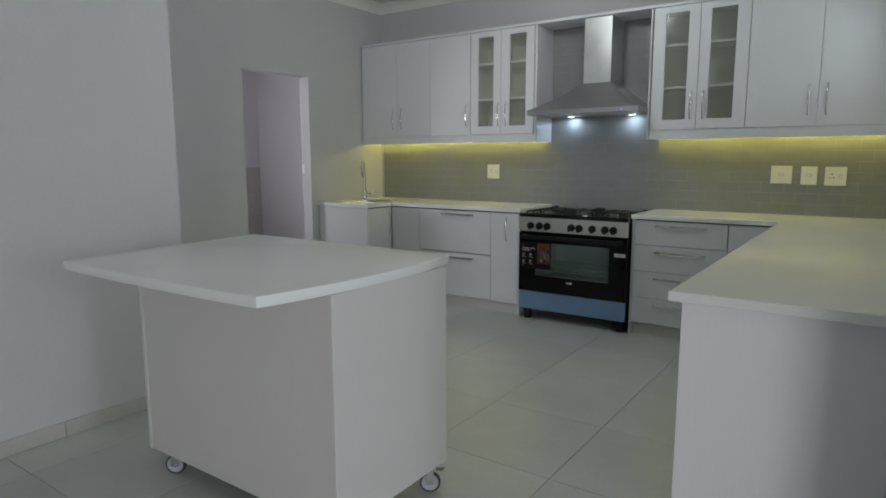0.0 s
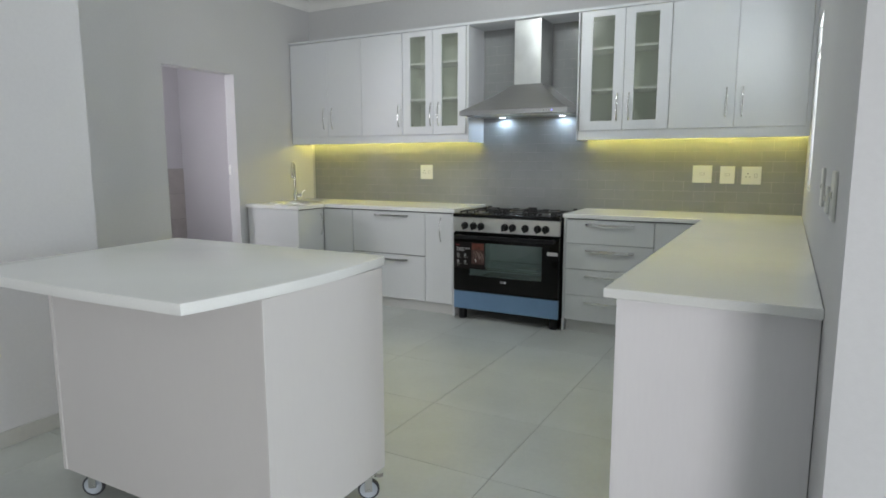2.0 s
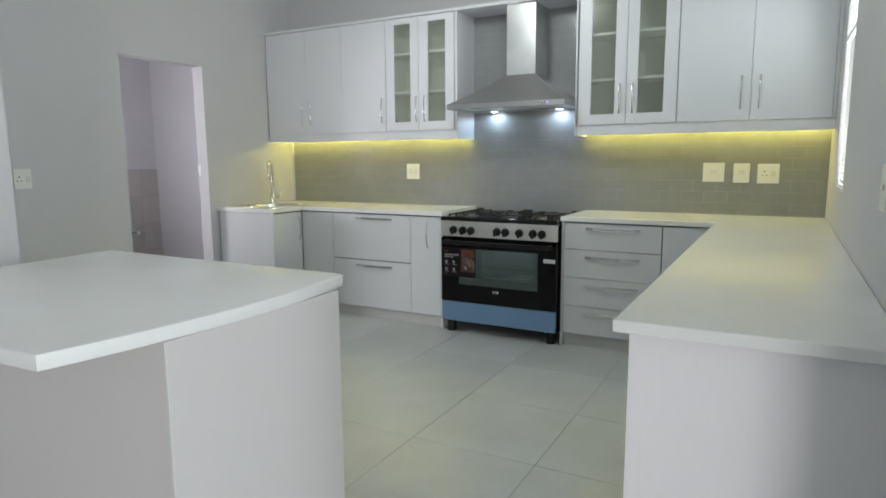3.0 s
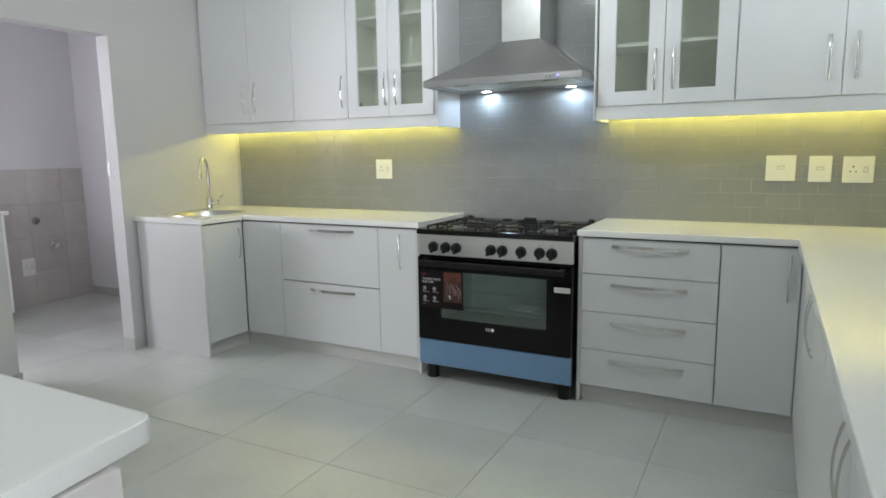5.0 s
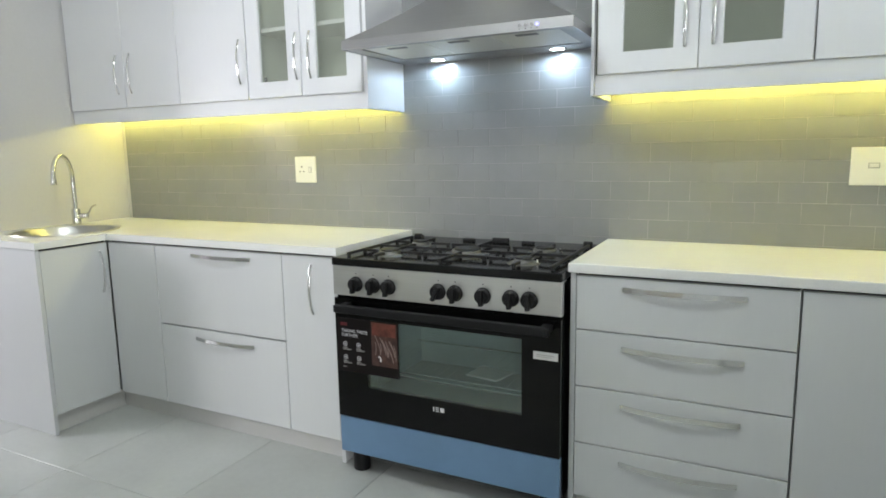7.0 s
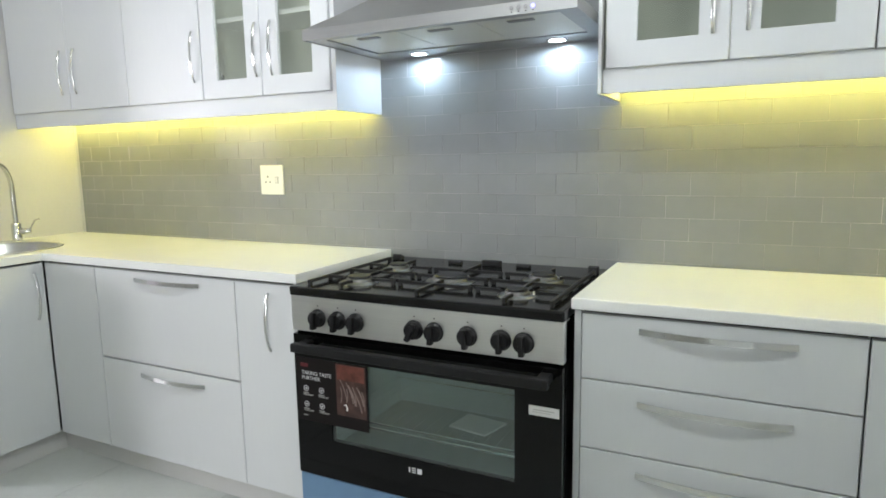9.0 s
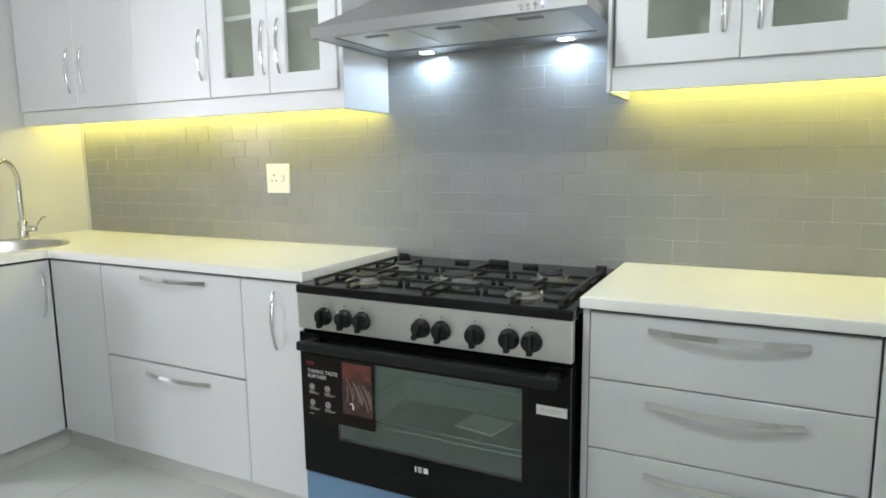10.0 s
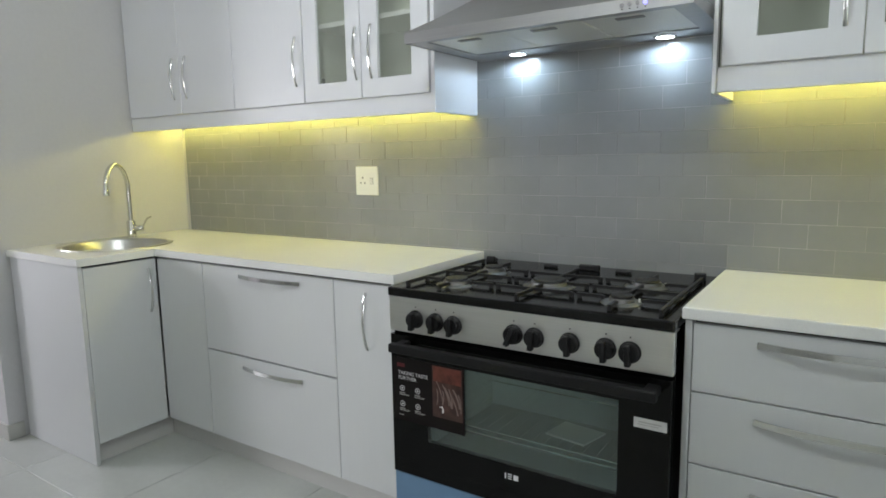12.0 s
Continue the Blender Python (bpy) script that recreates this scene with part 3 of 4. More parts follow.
for lx in (0.18, 0.708):
    lamp = part("lamp", lathe((lx, -0.07, HZ + 0.004), [(0.036, 0), (0.036, -0.003), (0.028, -0.005), (0.028, 0.0)], 24), CHROME, hood)
    part("lens", cyl((lx, -0.07, HZ - 0.001), (0, 0, 1), 0.027, 0.003), LENS, lamp, "bright white lamp lens")
for k in range(4):
    part("button", cyl((0.703 + 0.0205 * k, HY - 0.001, HZ + 0.018), (0, -1, 0), 0.0055, 0.004, n=14), BLUE if k == 3 else CHROME, hood, "lit blue button" if k == 3 else "", smooth=True)
    part("button_mark", bx(0.701 + 0.0205 * k, 0.705 + 0.0205 * k, HY - 0.0022, HY - 0.0012, HZ + 0.006, HZ + 0.0085), PLASTIC, hood)

# ---- cooker ----
cook = thing("cooker", (0.457, -0.33, 0), "black gas cooker with steel control panel and blue film", "cooker")
KX0, KX1, KY = 0.012, 0.903, -0.66
b = bx(KX0, KX0 + 0.012, -0.635, -0.03, 0.085, 0.838)
bx(KX1 - 0.012, KX1, -0.635, -0.03, 0.085, 0.838, bm=b)
bx(KX0 + 0.012, KX1 - 0.012, -0.045, -0.03, 0.085, 0.838, bm=b)
bx(KX0 + 0.012, KX1 - 0.012, -0.635, -0.045, 0.085, 0.1, bm=b)
bx(KX0 + 0.012, KX1 - 0.012, -0.63, -0.61, 0.7, 0.838, bm=b)
part("body", b, BLACK, cook)
b = ring(KX0 + 0.014, KX1 - 0.014, 0.24, 0.7, 0.1, 0.815, 0.31, 0.67, -0.636, -0.62)
bx(0.1, 0.104, -0.62, -0.14, 0.31, 0.67, bm=b)
bx(0.811, 0.815, -0.62, -0.14, 0.31, 0.67, bm=b)
bx(0.104, 0.811, -0.14, -0.136, 0.31, 0.67, bm=b)
bx(0.104, 0.811, -0.62, -0.14, 0.666, 0.67, bm=b)
part("oven_cavity", b, OVEN, cook, "grey-green enamelled oven cavity")
part("oven_floor", bx(0.104, 0.811, -0.62, -0.14, 0.31, 0.314), OVEN_FLOOR, cook, "dark grey oven floor")
rack = part("oven_rack", sweep([(0.105, -0.61, 0.42), (0.81, -0.61, 0.42)], 0.004, 0, (0, 0, 1), 8), CHROME, cook, "chrome wire oven rack", smooth=True)
part("rack_rail", sweep([(0.105, -0.6, 0.432), (0.81, -0.6, 0.432)], 0.0035, 0, (0, 0, 1), 8), CHROME, rack, smooth=True)
part("rack_rail", sweep([(0.105, -0.17, 0.42), (0.81, -0.17, 0.42)], 0.003, 0, (0, 0, 1), 8), CHROME, rack, smooth=True)
for k in range(18):
    x = 0.12 + 0.04 * k
    part("wire", sweep([(x, -0.61, 0.424), (x, -0.17, 0.424)], 0.0008, 0, (0, 0, 1), 6), CHROME, rack)
b = slab([(0.5, -0.52), (0.63, -0.54), (0.66, -0.43), (0.52, -0.41)], 0.428, 0.434, 0.001)
part("booklet", b, PAPER, cook, "white instruction booklet on the rack")
part("control_panel", bx(KX0, KX1, KY, -0.6, 0.728, 0.842, 0.002, 2), STEEL, cook, "brushed steel control panel")
b = bx(KX0 - 0.002, KX1 + 0.002, KY - 0.006, -0.004, 0.842, 0.872, 0.006, 2)
part("hob_top", b, BLACK, cook, "black enamelled hob with a raised rim")
for k, kx in enumerate((0.117, 0.193, 0.259, 0.462, 0.527, 0.631, 0.731, 0.795)):
    b = lathe((kx, KY, 0.776), [(0, 0), (0.029, 0), (0.029, 0.004), (0.026, 0.007), (0.0255, 0.02), (0.023, 0.024), (0, 0.0245)], 28, axis=(0, -1, 0))
    g = bx(-0.0075, 0.0075, -0.036, -0.016, -0.031, 0.024, 0.003, 2)
    g.transform(pose(kx, KY, 0.776, 0, 25 if k == 3 else (-4 if k > 4 else 3), 0))
    joined(b, g)
    knob = part("knob", b, PLASTIC, cook, "black control knob", smooth=True)
    part("knob_mark", cyl((kx, KY + 0.0005, 0.815), (0, -1, 0), 0.0022, 0.001, n=8), PLASTIC, cook)
oven_door = part("oven_door", ring(KX0 + 0.002, KX1 - 0.002, 0.243, 0.716, 0.152, 0.768, 0.372, 0.641, KY, -0.638, 0.0004), BLACK_GLASS, cook, "black glass oven door")
part("window", bx(0.1515, 0.7685, KY + 0.002, KY + 0.006, 0.3715, 0.6415), OVEN_GLASS, oven_door, "tinted glass oven window").visible_shadow = False
b = bx(0.058, 0.88, -0.733, -0.705, 0.678, 0.706, 0.004, 2)
bx(0.063, 0.097, -0.707, KY, 0.68, 0.703, 0.003, bm=b)
bx(0.842, 0.876, -0.707, KY, 0.68, 0.703, 0.003, bm=b)
part("door_handle", b, PLASTIC, oven_door, "thick black bar handle")
part("drawer", bx(KX0 + 0.002, KX1 - 0.002, -0.656, -0.622, 0.092, 0.239, 0.003, 2), FILM, cook, "bottom drawer under blue protective film")
for x in (0.068, 0.85):
    for y in (-0.595, -0.1):
        part("leg", cyl((x, y, 0.0), (0, 0, 1), 0.034, 0.09, n=20, bevel=0.004), PLASTIC, cook, smooth=True)
# stuck-on sheet with a photograph, on the oven door
sheet = part("sticker", bx(0.022, 0.294, KY - 0.0012, KY - 0.0002, 0.428, 0.641), STICKER, oven_door, "dark advertising sticker with a meat photograph")
SYY = KY - 0.0018
part("photo", bx(0.176, 0.287, SYY, SYY + 0.0007, 0.468, 0.636), PHOTO, oven_door, "brown food photograph")
part("photo", bx(0.18, 0.283, SYY - 0.0006, SYY + 0.0001, 0.585, 0.634), PHOTO_RED, oven_door, "red strip of the photograph")
slices = random.Random(4)
for k in range(9):
    x, z = 0.194 + 0.0104 * k + slices.uniform(-0.002, 0.002), 0.545 - 0.002 * k + slices.uniform(-0.012, 0.012)
    ln, lean, w = slices.uniform(0.02, 0.036), slices.uniform(-0.1, 0.5), slices.uniform(0.0014, 0.003)
    pts = [(x + lean * ln * u + 0.004 * (1 - u * u), SYY - 0.0006, z - ln * u) for u in (-1, -0.5, 0, 0.5, 1)]
    part("meat_slice", sweep(pts, w, 0.0004, (1, 0, 0), 8), PHOTO_PALE, oven_door, "pale meat slice in the photograph")
part("garnish", sweep([(0.204, SYY - 0.0006, 0.503), (0.211, SYY - 0.0006, 0.506), (0.216, SYY - 0.0006, 0.498), (0.215, SYY - 0.0006, 0.486)], 0.0028, 0.0004, (1, 0, 0), 8), PAPER, oven_door, "white garnish in the photograph")
part("logo", bx(0.038, 0.068, SYY, SYY + 0.0007, 0.61, 0.622), RED, oven_door, "small dark red mark")
words("TAKING TASTE", 0.0172, pose(0.042, SYY, 0.585, 90, 0, 0), "slogan", PRINT, oven_door)
words("FURTHER", 0.0172, pose(0.042, SYY, 0.568, 90, 0, 0), "slogan", PRINT, oven_door)
for ix, iz in ((0.057, 0.538), (0.118, 0.538), (0.057, 0.485), (0.118, 0.485)):
    b = lathe((ix, SYY + 0.0004, iz), [(0.0078, 0), (0.0095, 0), (0.0095, 0.0006), (0.0078, 0.0006), (0.0078, 0)], 20, axis=(0, -1, 0))
    bx(ix - 0.004, ix + 0.004, SYY, SYY + 0.0005, iz - 0.001, iz + 0.001, bm=b)
    bx(ix - 0.001, ix + 0.001, SYY, SYY + 0.0005, iz - 0.004, iz + 0.004, bm=b)
    part("icon", b, PRINT, oven_door, "small round white icon")
    b = bx(ix - 0.012, ix + 0.01, SYY, SYY + 0.0005, iz - 0.0165, iz - 0.0145)
    bx(ix - 0.012, ix + 0.028, SYY, SYY + 0.0005, iz - 0.0205, iz - 0.0195, bm=b)
    bx(ix - 0.012, ix + 0.024, SYY, SYY + 0.0005, iz - 0.0235, iz - 0.0225, bm=b)
    part("small_print", b, PLATE_GREY, oven_door)
part("small_print", bx(0.042, 0.06, SYY, SYY + 0.0005, 0.446, 0.4475), PLATE_GREY, oven_door)
label_plate = part("label", bx(0.809, 0.893, KY - 0.0012, KY - 0.0002, 0.579, 0.606), PAPER, oven_door, "white energy label strip")
b = bx(0.822, 0.88, KY - 0.0018, KY - 0.0012, 0.594, 0.5965)
bx(0.82, 0.872, KY - 0.0018, KY - 0.0012, 0.588, 0.5895, bm=b)
part("small_print", b, PLATE_GREY, oven_door)
b = bx(0.432, 0.436, KY - 0.0012, KY - 0.0002, 0.33, 0.346)
bx(0.442, 0.455, KY - 0.0012, KY - 0.0002, 0.336, 0.339, bm=b)
bx(0.442, 0.455, KY - 0.0012, KY - 0.0002, 0.343, 0.346, bm=b)
bx(0.442, 0.455, KY - 0.0012, KY - 0.0002, 0.33, 0.3325, bm=b)
bx(0.461, 0.476, KY - 0.0012, KY - 0.0002, 0.33, 0.346, bm=b)
part("logo", b, PRINT, oven_door, "small pale maker's mark")
# burners and pan supports
for bxx, by, r in ((0.19, -0.53, 0.045), (0.19, -0.28, 0.038), (0.46, -0.405, 0.062), (0.73, -0.53, 0.036), (0.73, -0.28, 0.045)):
    burner = part("burner", lathe((bxx, by, 0.8715), [(0, 0), (r + 0.022, 0), (r + 0.018, 0.004), (r, 0.006), (r * 0.95, 0.016), (r * 0.7, 0.017), (0, 0.017)], 28), ALU, cook, "aluminium gas burner", smooth=True)
    part("cap", lathe((bxx, by, 0.8885), [(0, 0), (r * 0.82, 0), (r * 0.86, 0.003), (r * 0.8, 0.007), (0, 0.009)], 28), IRON, burner, smooth=True)
    part("igniter", cyl((bxx + r + 0.01, by + 0.01, 0.872), (0, 0, 1), 0.003, 0.014, n=8), PLATE, burner)
ZG = 0.8845


def bar(x0, y0, x1, y1, bm=None, feet=(True, False)):
    """A cast bar whose outer end stands on a foot and rises in a small tip."""
    p, q = Vector((x0, y0, ZG)), Vector((x1, y1, ZG))
    d = (q - p).normalized()
    side = Vector((-d.y, d.x, 0))
    up = Vector((0, 0, 1))
    b = sweep([p, p + d * 0.004, q - d * 0.012, q - up * 0.003], 0.0042, 0.0048, side, bm=bm)
    for end, k, foot in ((p, 1, feet[0]), (q, -1, feet[1])):
        if foot:
            at = end + d * 0.008 * k
            sweep([at + up * 0.0045, at - up * (ZG - 0.8715)], 0.0048, 0.0055, side, bm=b)
    return b


XL, XM, XR = 0.19, 0.46, 0.73
YF, YM, YB = -0.53, -0.405, -0.28
for gx0, gx1, cx in ((0.066, 0.325, XL), (0.6, 0.862, XR)):
    outer, inner = (gx0, gx1) if cx < 0.4 else (gx1, gx0)
    sgn = 1 if outer < inner else -1
    b = bar(outer, YM, inner, YM, None, (True, True))
    for cy in (YF, YB):
        bar(outer, cy, cx - 0.055 * sgn, cy, b)
        bar(inner, cy, cx + 0.05 * sgn, cy, b)
    bar(cx, -0.642, cx, YF - 0.045, b)
    bar(cx, YF + 0.05, cx, YB - 0.05, b, (False, False))
    bar(cx, -0.155, cx, YB + 0.05, b)
    bar(outer, -0.635, outer, -0.13, b, (True, True))
    part("pan_support", b, IRON, cook, "cast iron pan support")
b = bar(0.335, YF, 0.59, YF, None, (True, True))
bar(0.335, YB, 0.59, YB, b, (True, True))
bar(0.335, YM, 0.408, YM, b)
bar(0.59, YM, 0.508, YM, b)
bar(XM, -0.645, XM, YM - 0.052, b)
bar(XM, -0.16, XM, YM + 0.052, b)
part("pan_support", b, IRON, cook, "cast iron pan support")
for tx, half, h in ((0.078, 0.018, 0.024), (0.33, 0.028, 0.012), (0.478, 0.038, 0.022), (0.6, 0.028, 0.012), (0.85, 0.018, 0.024)):
    b = bx(tx - half, tx + half, -0.105, -0.09, 0.8715, 0.8715 + h, 0.004, 2)
    bx(tx - half * 0.6, tx + half * 0.6, -0.09, -0.06, 0.8715, 0.8715 + h * 0.6, 0.003, bm=b)
    part("tab", b, IRON, cook, "raised cast tab at the hob's back")

# ---- sink and tap ----
sink = thing("sink", (SX, SY, CT), "round stainless steel sink set into the worktop", "sink")
part("bowl", lathe((SX, SY, CT), [(0.25, 0.0005), (0.249, 0.004), (0.238, 0.0045), (0.226, 0.001), (0.215, -0.02), (0.2, -0.1), (0.18, -0.14), (0.12, -0.155), (0.03, -0.16), (0.0, -0.162)], 48), SINK, sink, smooth=True)
part("drain", lathe((SX, SY, CT - 0.16), [(0, 0), (0.038, 0.001), (0.04, 0.003), (0.03, 0.0045), (0, 0.0035)], 24), CHROME, sink, smooth=True)
tap = thing("tap", (-1.884, -0.408, CT), "chrome gooseneck mixer tap with side lever", "tap")
TX, TY = -1.884, -0.408
part("base", lathe((TX, TY, CT), [(0, 0), (0.027, 0), (0.027, 0.006), (0.022, 0.01), (0.022, 0.085), (0.018, 0.092), (0, 0.092)], 28), CHROME, tap, smooth=True)
dx, dy = 0.59, -0.807
neck = [(TX, TY, CT + 0.085 + 0.0174 * k) for k in range(11)]
zt, R = CT + 0.26, 0.118
for k in range(1, 19):
    a = math.pi * k / 18
    neck.append((TX + dx * R * (1 - math.cos(a)), TY + dy * R * (1 - math.cos(a)), zt + R * math.sin(a)))
ex, ey = TX + dx * 2 * R, TY + dy * 2 * R
neck += [(ex, ey, zt - 0.004), (ex, ey, zt - 0.008)]
part("spout", sweep(neck, 0.0115, 0, (dy, -dx, 0), 16), CHROME, tap, smooth=True)
part("aerator", cyl((ex, ey, zt - 0.03), (0, 0, 1), 0.0145, 0.03, n=18, bevel=0.002), CHROME, tap, smooth=True)
b = cyl((TX, TY, CT + 0.05), (0.75, 0.66, 0), 0.016, 0.06, n=18, bevel=0.002)
part("valve", b, CHROME, tap, smooth=True)
part("lever", sweep([(TX + 0.04, TY + 0.035, CT + 0.05), (TX + 0.05, TY + 0.045, CT + 0.075), (TX + 0.06, TY + 0.055, CT + 0.1), (TX + 0.075, TY + 0.068, CT + 0.108)], 0.0045, 0, (0.6, -0.7, 0), 10), CHROME, tap, smooth=True)

# ---- sockets and switches ----


def plate(x, z, w, h, label, kind, m=None, y=0.0):
    """A wall plate facing -y, centred at (x, z)."""
    mm = m or Matrix()
    ob = thing("wall_socket" if "socket" in label else "light_switch", mm @ Vector((x, y, z)), label, "socket" if "socket" in label else "switch")
    part("plate", bx(x - w / 2, x + w / 2, y - 0.009, y - 0.0005, z - h / 2, z + h / 2, 0.003, 2), PLATE, ob, m=m)
    if kind == "socket":
        for ox, oz, r in ((0, 0.014, 0.0045), (-0.012, -0.01, 0.0038), (0.012, -0.01, 0.0038)):
            part("pin_hole", cyl((x - 0.022 + ox, y - 0.0088, z + oz), (0, -1, 0), r, 0.0006, n=12), HOLE, ob, m=m)
        part("rocker", bx(x + 0.024, x + 0.036, y - 0.013, y - 0.0088, z - 0.012, z + 0.01, 0.0015), PLATE, ob, m=m)
        part("surround", ring(x + 0.02, x + 0.04, z - 0.016, z + 0.014, x + 0.0235, x + 0.0365, z - 0.0125, z + 0.0105, y - 0.0096, y - 0.0088, 0), PLATE_GREY, ob, m=m)
    elif kind == "rocker":
        part("surround", bx(x - 0.017, x + 0.017, y - 0.0096, y - 0.0088, z - 0.007, z + 0.012), PLATE_GREY, ob, m=m)
        part("rocker", bx(x - 0.014, x + 0.014, y - 0.0135, y - 0.0095, z - 0.004, z + 0.009, 0.0015), PLATE, ob, m=m)
    return ob


plate(-0.618, 1.184, 0.13, 0.132, "white plastic single socket with switch on the tiles", "socket")
plate(1.793, 1.186, 0.136, 0.13, "square white plastic light switch on the tiles", "rocker")
plate(1.967, 1.182, 0.1, 0.13, "narrow white plastic light switch on the tiles", "rocker")
plate(2.128, 1.179, 0.13, 0.13, "white plastic single socket with switch on the tiles", "socket")
plate(-2.479, 1.182, 0.106, 0.128, "white plastic socket on the grey wall by the doorway", "socket", m=FACE_EAST, y=2.0)
plate(-0.57, 0.345, 0.11, 0.15, "white plastic socket low on the utility room tiles", "socket", m=FACE_EAST, y=3.993)
plate(2.6, 1.203, 0.11, 0.13, "white plastic light switch on the wall over the peninsula", "rocker", m=FACE_WEST, y=2.47)
plate(2.91, 1.178, 0.085, 0.078, "small white plastic isolator switch over the peninsula", "rocker", m=FACE_WEST, y=2.47)
plate(3.19, 1.203, 0.12, 0.13, "white plastic light switch on the wall over the peninsula", "rocker", m=FACE_WEST, y=2.47)

strike = thing("strike_plate", (-2.095, -1.02, 1.21), "small white painted lock keep on the doorway jamb", "strike plate")
part("plate", bx(-2.113, -2.085, -1.0235, -1.0202, 1.165, 1.255, 0.001), TRIM, strike)
part("keep", bx(-2.112, -2.1, -1.028, -1.0235, 1.19, 1.23, 0.002), TRIM, strike)

# ---- kitchen window with blind ----
win = thing("window_1", (2.57, -0.91, WZ0), "small window behind a closed white venetian blind", "window", kind="structure")
part("window_frame", ring(-WY1, -WY0, WZ0, WZ1, -WY1 + 0.04, -WY0 - 0.04, WZ0 + 0.04, WZ1 - 0.04, 2.575, 2.615, 0.002), TRIM, win, m=FACE_WEST)
part("pane", bx(2.59, 2.594, WY0 + 0.038, WY1 - 0.038, WZ0 + 0.038, WZ1 - 0.038), CLEAR, win).visible_shadow = False
blind = thing("venetian_blind", (2.49, -0.88, 1.92), "white venetian blind hanging closed in the window", "blind")
part("headrail", bx(2.474, 2.512, WY0 + 0.004, WY1 - 0.004, 1.895, 1.925, 0.003), BLIND, blind)
part("bottom_rail", bx(2.477, 2.501, WY0 + 0.006, WY1 - 0.006, WZ0 + 0.006, WZ0 + 0.02, 0.002), BLIND, blind)
for y in (WY0 + 0.03, WY1 - 0.03):
    part("bracket", bx(2.48, 2.5, y - 0.008, y + 0.008, 1.925, WZ1 - 0.001, 0.001), BLIND, blind)
proto = bx(-0.0125, 0.0125, WY0 + 0.006, WY1 - 0.006, -0.0006, 0.0006)
proto.transform(pose(0, 0, 0, 0, 66, 0))
slat_mesh = mesh_of(proto, "slat", BLIND)
for k in range(34):
    s_ob = new("slat", slat_mesh)
    s_ob.parent = blind
    s_ob.matrix_parent_inverse = Matrix.Translation(-ORIGIN[blind.name])
    s_ob.location = (2.49, 0, WZ0 + 0.035 + k * 0.0218)
for y in (WY0 + 0.12, WY1 - 0.12):
    part("cord", cyl((2.49, y, WZ0 + 0.01), (0, 0, 1), 0.001, 1.9 - WZ0, n=6), BLIND, blind)

# ---- kitchen island ----
isl = thing("kitchen_island", (0.5, -3.5, 0), "white kitchen island on castors with a bowed overhanging top", "kitchen island")
IZ0, IZ1 = 0.897, 0.931
pts = []


def arc(x0, y0, x1, y1, rise, n=14):
    """Points from one corner to the next along a shallow bow."""
    dx, dy = x1 - x0, y1 - y0
    ln = math.hypot(dx, dy)
    return [(x0 + dx * i / n + dy / ln * rise * (1 - (2 * i / n - 1) ** 2), y0 + dy * i / n - dx / ln * rise * (1 - (2 * i / n - 1) ** 2)) for i in range(n)]


pts += arc(-0.1, -4.066, 1.0, -4.058, 0.014)
pts += arc(1.0, -4.058, 1.018, -3.15, 0.045)
pts += [(0.99 + 0.028 * math.cos(radians(a)), -3.15 + 0.028 * math.sin(radians(a))) for a in range(0, 91, 15)]
pts += [(-0.175, -3.118), (-0.188, -3.125)]
part("top", slab(pts, IZ0, IZ1, 0.003), QUARTZ, isl, "white stone top with bowed edges", smooth=True)
part("side_panel", bx(1.026, 1.045, -3.815, -3.2, 0.105, IZ0 - 0.0005, 0.0015), ISLAND, isl)
part("side_panel", bx(-0.05, -0.031, -3.815, -3.2, 0.105, IZ0 - 0.0005, 0.0015), ISLAND, isl)
part("front_panel", bx(-0.0305, 1.0255, -3.811, -3.793, 0.105, IZ0 - 0.0005, 0.001), ISLAND, isl)
part("back_panel", bx(-0.0305, 1.0255, -3.22, -3.204, 0.105, IZ0 - 0.0005, 0.001), ISLAND, isl)
part("bottom_board", bx(-0.0305, 1.0255, -3.792, -3.221, 0.105, 0.123), ISLAND, isl)
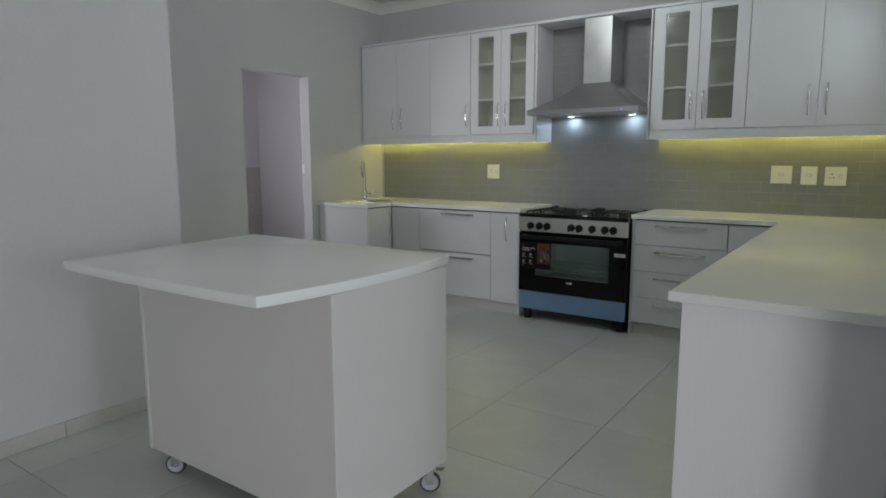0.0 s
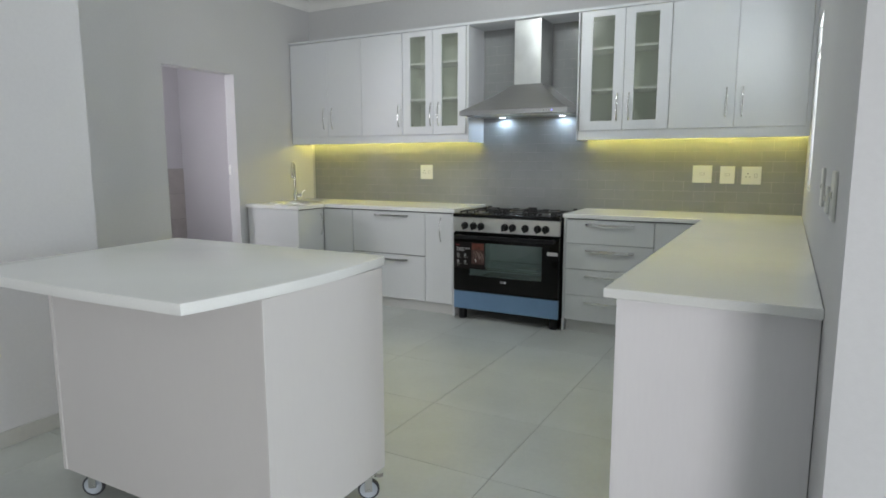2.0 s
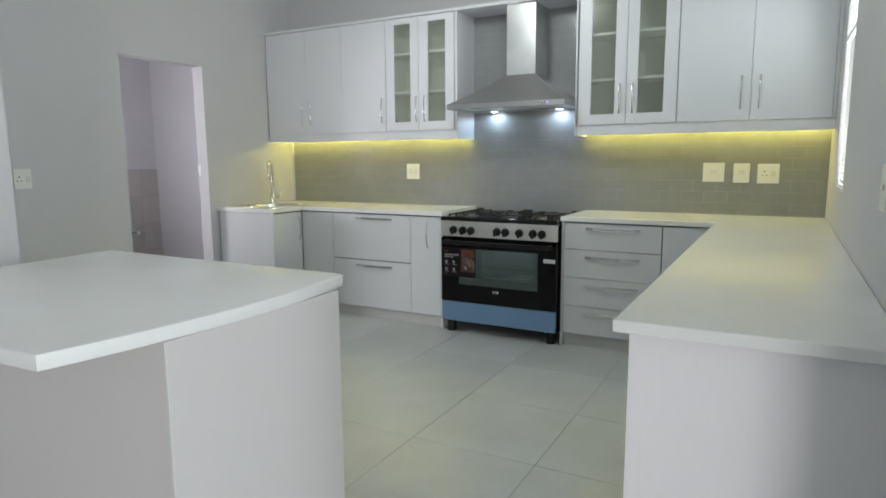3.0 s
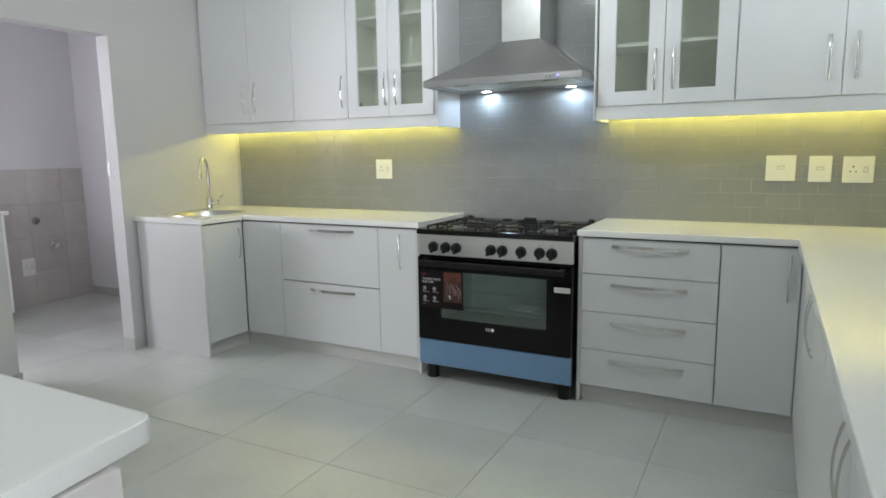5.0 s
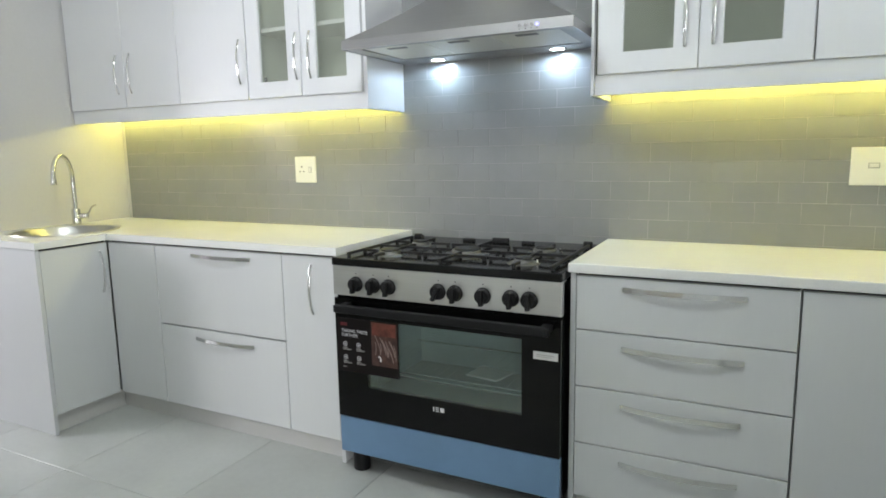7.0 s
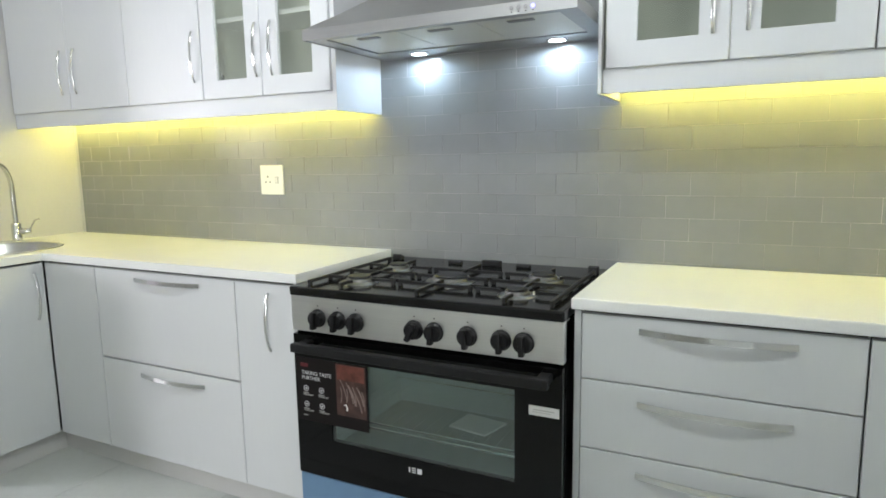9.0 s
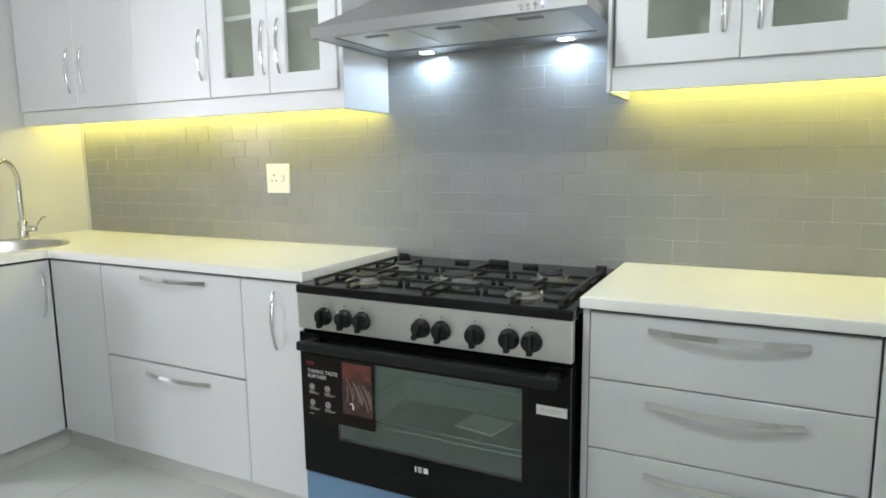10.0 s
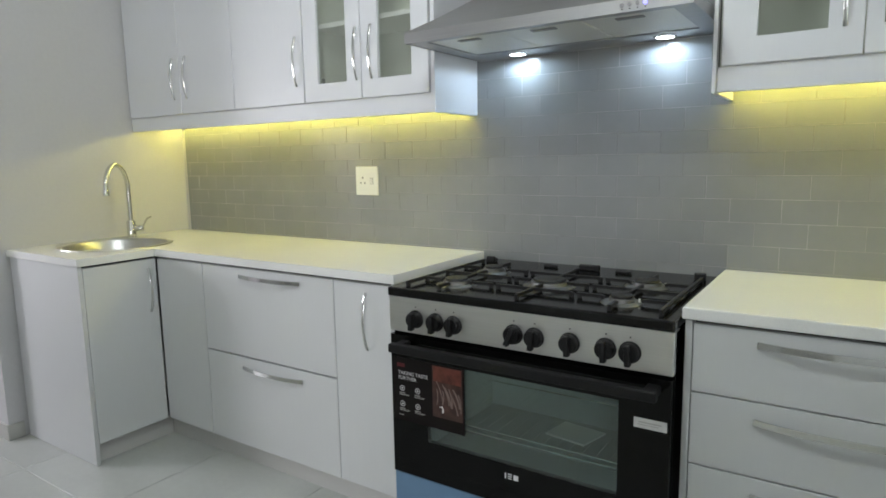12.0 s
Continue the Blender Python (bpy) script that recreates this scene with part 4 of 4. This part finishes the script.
for cx, cy in ((1.012, -3.28), (0.05, -3.77), (0.985, -3.765), (0.0, -3.25)):
    ca = Vector((0.56, -0.83, 0))
    cw = Vector((0.83, 0.56, 0))
    cas = part("castor", bx(cx - 0.03, cx + 0.03, cy - 0.03, cy + 0.03, 0.101, 0.105, 0.0005), CHROME, isl, "swivel castor with grey wheel")
    b = None
    for sgn in (-1, 1):
        o = Vector((cx, cy, 0)) + ca * 0.016 * sgn + cw * 0.008
        b = sweep([o + Vector((0, 0, 0.036)), o + Vector((0, 0, 0.07)), o + Vector((0, 0, 0.098))], 0.014, 0.001, cw, bm=b)
    cyl((cx, cy, 0.088), (0, 0, 1), 0.02, 0.014, n=18, bm=b)
    part("fork", b, CHROME, cas)
    q = Vector((cx, cy, 0.094)) + cw * 0.03
    part("brake_pedal", sweep([q, q + cw * 0.02 + Vector((0, 0, -0.003)), q + cw * 0.034 + Vector((0, 0, 0.002))], 0.013, 0.0012, ca), CHROME, cas)
    w0 = Vector((cx, cy, 0.0418)) - ca * 0.011 + cw * 0.008
    part("tyre", lathe(w0, [(0.034, 0), (0.0395, 0.001), (0.0415, 0.005), (0.0415, 0.017), (0.0395, 0.021), (0.034, 0.022), (0.034, 0)], 32, axis=ca), RUBBER, cas, smooth=True)
    part("wheel", lathe(w0, [(0, 0.004), (0.012, 0.004), (0.014, 0.008), (0.028, 0.007), (0.0345, 0.002), (0.0345, 0.02), (0.028, 0.015), (0.014, 0.014), (0.012, 0.018), (0, 0.018)], 28, axis=ca), CASTOR, cas, smooth=True)
    part("axle", cyl(w0 - ca * 0.008, ca, 0.006, 0.038, n=12), CHROME, cas)

# ---- utility room things ----
uc = thing("utility_cabinet", (-3.72, -1.7, 0), "white utility room base cabinet with worktop", "cabinet")
part("carcass", bx(-3.985, -3.49, -2.6, -0.985, 0.09, 0.86, 0.002), CABINET, uc)
part("worktop", bx(-3.985, -3.45, -2.62, -0.96, 0.8605, 0.892, 0.003), QUARTZ, uc)
part("plinth", bx(-3.985, -3.53, -2.6, -0.99, 0.001, 0.0895), PLINTH, uc)
for k in range(3):
    d = part("door", bx(-3.489, -3.471, -2.598 + k * 0.538, -2.064 + k * 0.538, 0.092, 0.857, 0.0015), CABINET, uc)
    part("handle", bow((-3.471, -2.12 + k * 0.538, 0.8), (-3.471, -2.12 + k * 0.538, 0.6), (1, 0, 0)), SATIN, d, smooth=True)
valve = thing("wall_valve", (-3.993, -0.345, 0.518), "chrome washing machine tap on the utility room tiles", "tap")
part("rosette", cyl((-3.993, -0.345, 0.518), (1, 0, 0), 0.028, 0.008, n=20), CHROME, valve, smooth=True)
part("body", cyl((-3.986, -0.345, 0.518), (1, 0, 0), 0.013, 0.06, n=16), CHROME, valve, smooth=True)
part("outlet", cyl((-3.945, -0.345, 0.518), (0, 0, -1), 0.01, 0.035, n=14), CHROME, valve, smooth=True)
part("handle", cyl((-3.926, -0.345, 0.518), (1, 0, 0.1), 0.022, 0.012, n=16), CHROME, valve, smooth=True)
valve = thing("pipe_outlet", (-3.993, -0.464, 0.746), "grey round pipe outlet on the utility room tiles", "pipe")
part("rosette", lathe((-3.993, -0.464, 0.746), [(0, 0.0), (0.036, 0), (0.034, 0.006), (0.02, 0.01), (0.02, 0.03), (0.014, 0.03), (0.014, 0.012), (0, 0.012)], 24, axis=(1, 0, 0)), PIPE, valve, smooth=True)

# ---- tiles: utility wall, floor, splashback ----
wall_utility = bpy.data.objects["wall_utility"]
ut = mesh_of(bx(0, 0.006, -0.1485, 0.1485, -0.1485, 0.1485, 0.001), "tile", UTILITY_TILE)
for r in range(4):
    for k in range(-1, 6):
        y = -0.215 - 0.3 * k - 0.15
        if y + 0.15 < -1.84:
            continue
        y0, y1 = max(y - 0.1485, -1.85), min(y + 0.1485, -0.001)
        me = ut if y1 - y0 > 0.296 else mesh_of(bx(0, 0.006, y0 - y, y1 - y, -0.1485, 0.1485, 0.001), "tile", UTILITY_TILE)
        o = new("tile", me)
        o.parent, o.location = wall_utility, (-3.999, y, 0.15 + 0.3 * r)
part("grout", bx(-3.999, -3.9955, -1.85, -0.0005, 0.001, 1.199), GROUT, wall_utility)

b = bx(-4.15, 2.62, -3.35, 0.15, -0.12, -0.0025)
bx(-0.85, 6.55, -9.65, -3.35, -0.12, -0.0025, bm=b)
floor = solid("floor", b, FLOOR_GROUT, "pale grey-green polished porcelain tile floor", "floor", "structure")
T = 0.5975
ft = mesh_of(bx(-T / 2, T / 2, -T / 2, T / 2, -0.008, 0, 0.0012), "tile", FLOOR)
for i in range(-9, 10):
    for j in range(-13, 5):
        x, y = 0.766 + 0.6 * i + 0.3, -2.32 + 0.6 * j + 0.3
        if x < -4.4 or x > 6.7 or y > 0.3 or y < -9.8 or (y < -3.7 and x < -1.1) or (y > -3.2 and x > 2.85):
            continue
        o = new("tile", ft)
        o.parent, o.location = floor, (x, y, random.uniform(-0.0002, 0.0002))

wall_north = bpy.data.objects["wall_north"]
part("grout", bx(-1.967, 2.469, 0.0009, 0.0085, 0.831, 1.5142), GROUT, wall_north, "pale grout between the wall tiles")
part("grout", bx(-0.034, 0.897, 0.0009, 0.0085, 1.5142, UT), GROUT, wall_north, "pale grout between the wall tiles")
W, H = 0.15, 0.0755
tm = mesh_of(bx(-W / 2 + 0.0009, W / 2 - 0.0009, 0, 0.0055, -H / 2 + 0.0009, H / 2 - 0.0009, 0.0005), "wall_tile", TILE)
hidden = bmesh.new()
for r in range(-7, 15):
    z0 = 1.2815 + H * r
    for k in range(-24, 10):
        x0 = 1.2885 + W * k + (0 if r % 2 == 0 else -W / 2)
        lo, hi = max(z0, 0.831), z0 + H
        if hi < 0.84:
            continue
        if z0 + 0.004 > 1.514:
            xa, xb, hi = max(x0, -0.034), min(x0 + W, 0.897), min(hi, UT)
        else:
            xa, xb = max(x0, -1.967), min(x0 + W, 2.469)
            if hi > 1.514 and (xb < -0.03 or xa > 0.893):
                hi = 1.514
        if xb - xa < 0.006 or hi - lo < 0.006:
            continue
        full = xb - xa > W - 1e-4 and hi - lo > H - 1e-4
        if z0 > 1.75:
            bx(xa + 0.0009, xb - 0.0009, 0, 0.0055, lo + 0.0009, hi - 0.0009, bm=hidden)
            continue
        me = tm if full else mesh_of(bx((xa - xb) / 2 + 0.0009, (xb - xa) / 2 - 0.0009, 0, 0.0055, (lo - hi) / 2 + 0.0009, (hi - lo) / 2 - 0.0009, 0.0005), "wall_tile", TILE)
        o = new("wall_tile", me)
        o.parent, o.location = wall_north, ((xa + xb) / 2, random.uniform(-0.0001, 0.0001), (lo + hi) / 2)
        o.rotation_euler = (random.uniform(-0.0015, 0.0015), 0, random.uniform(-0.0012, 0.0012))
tagged(part("wall_tiles", hidden, TILE, wall_north), kind="stuff")
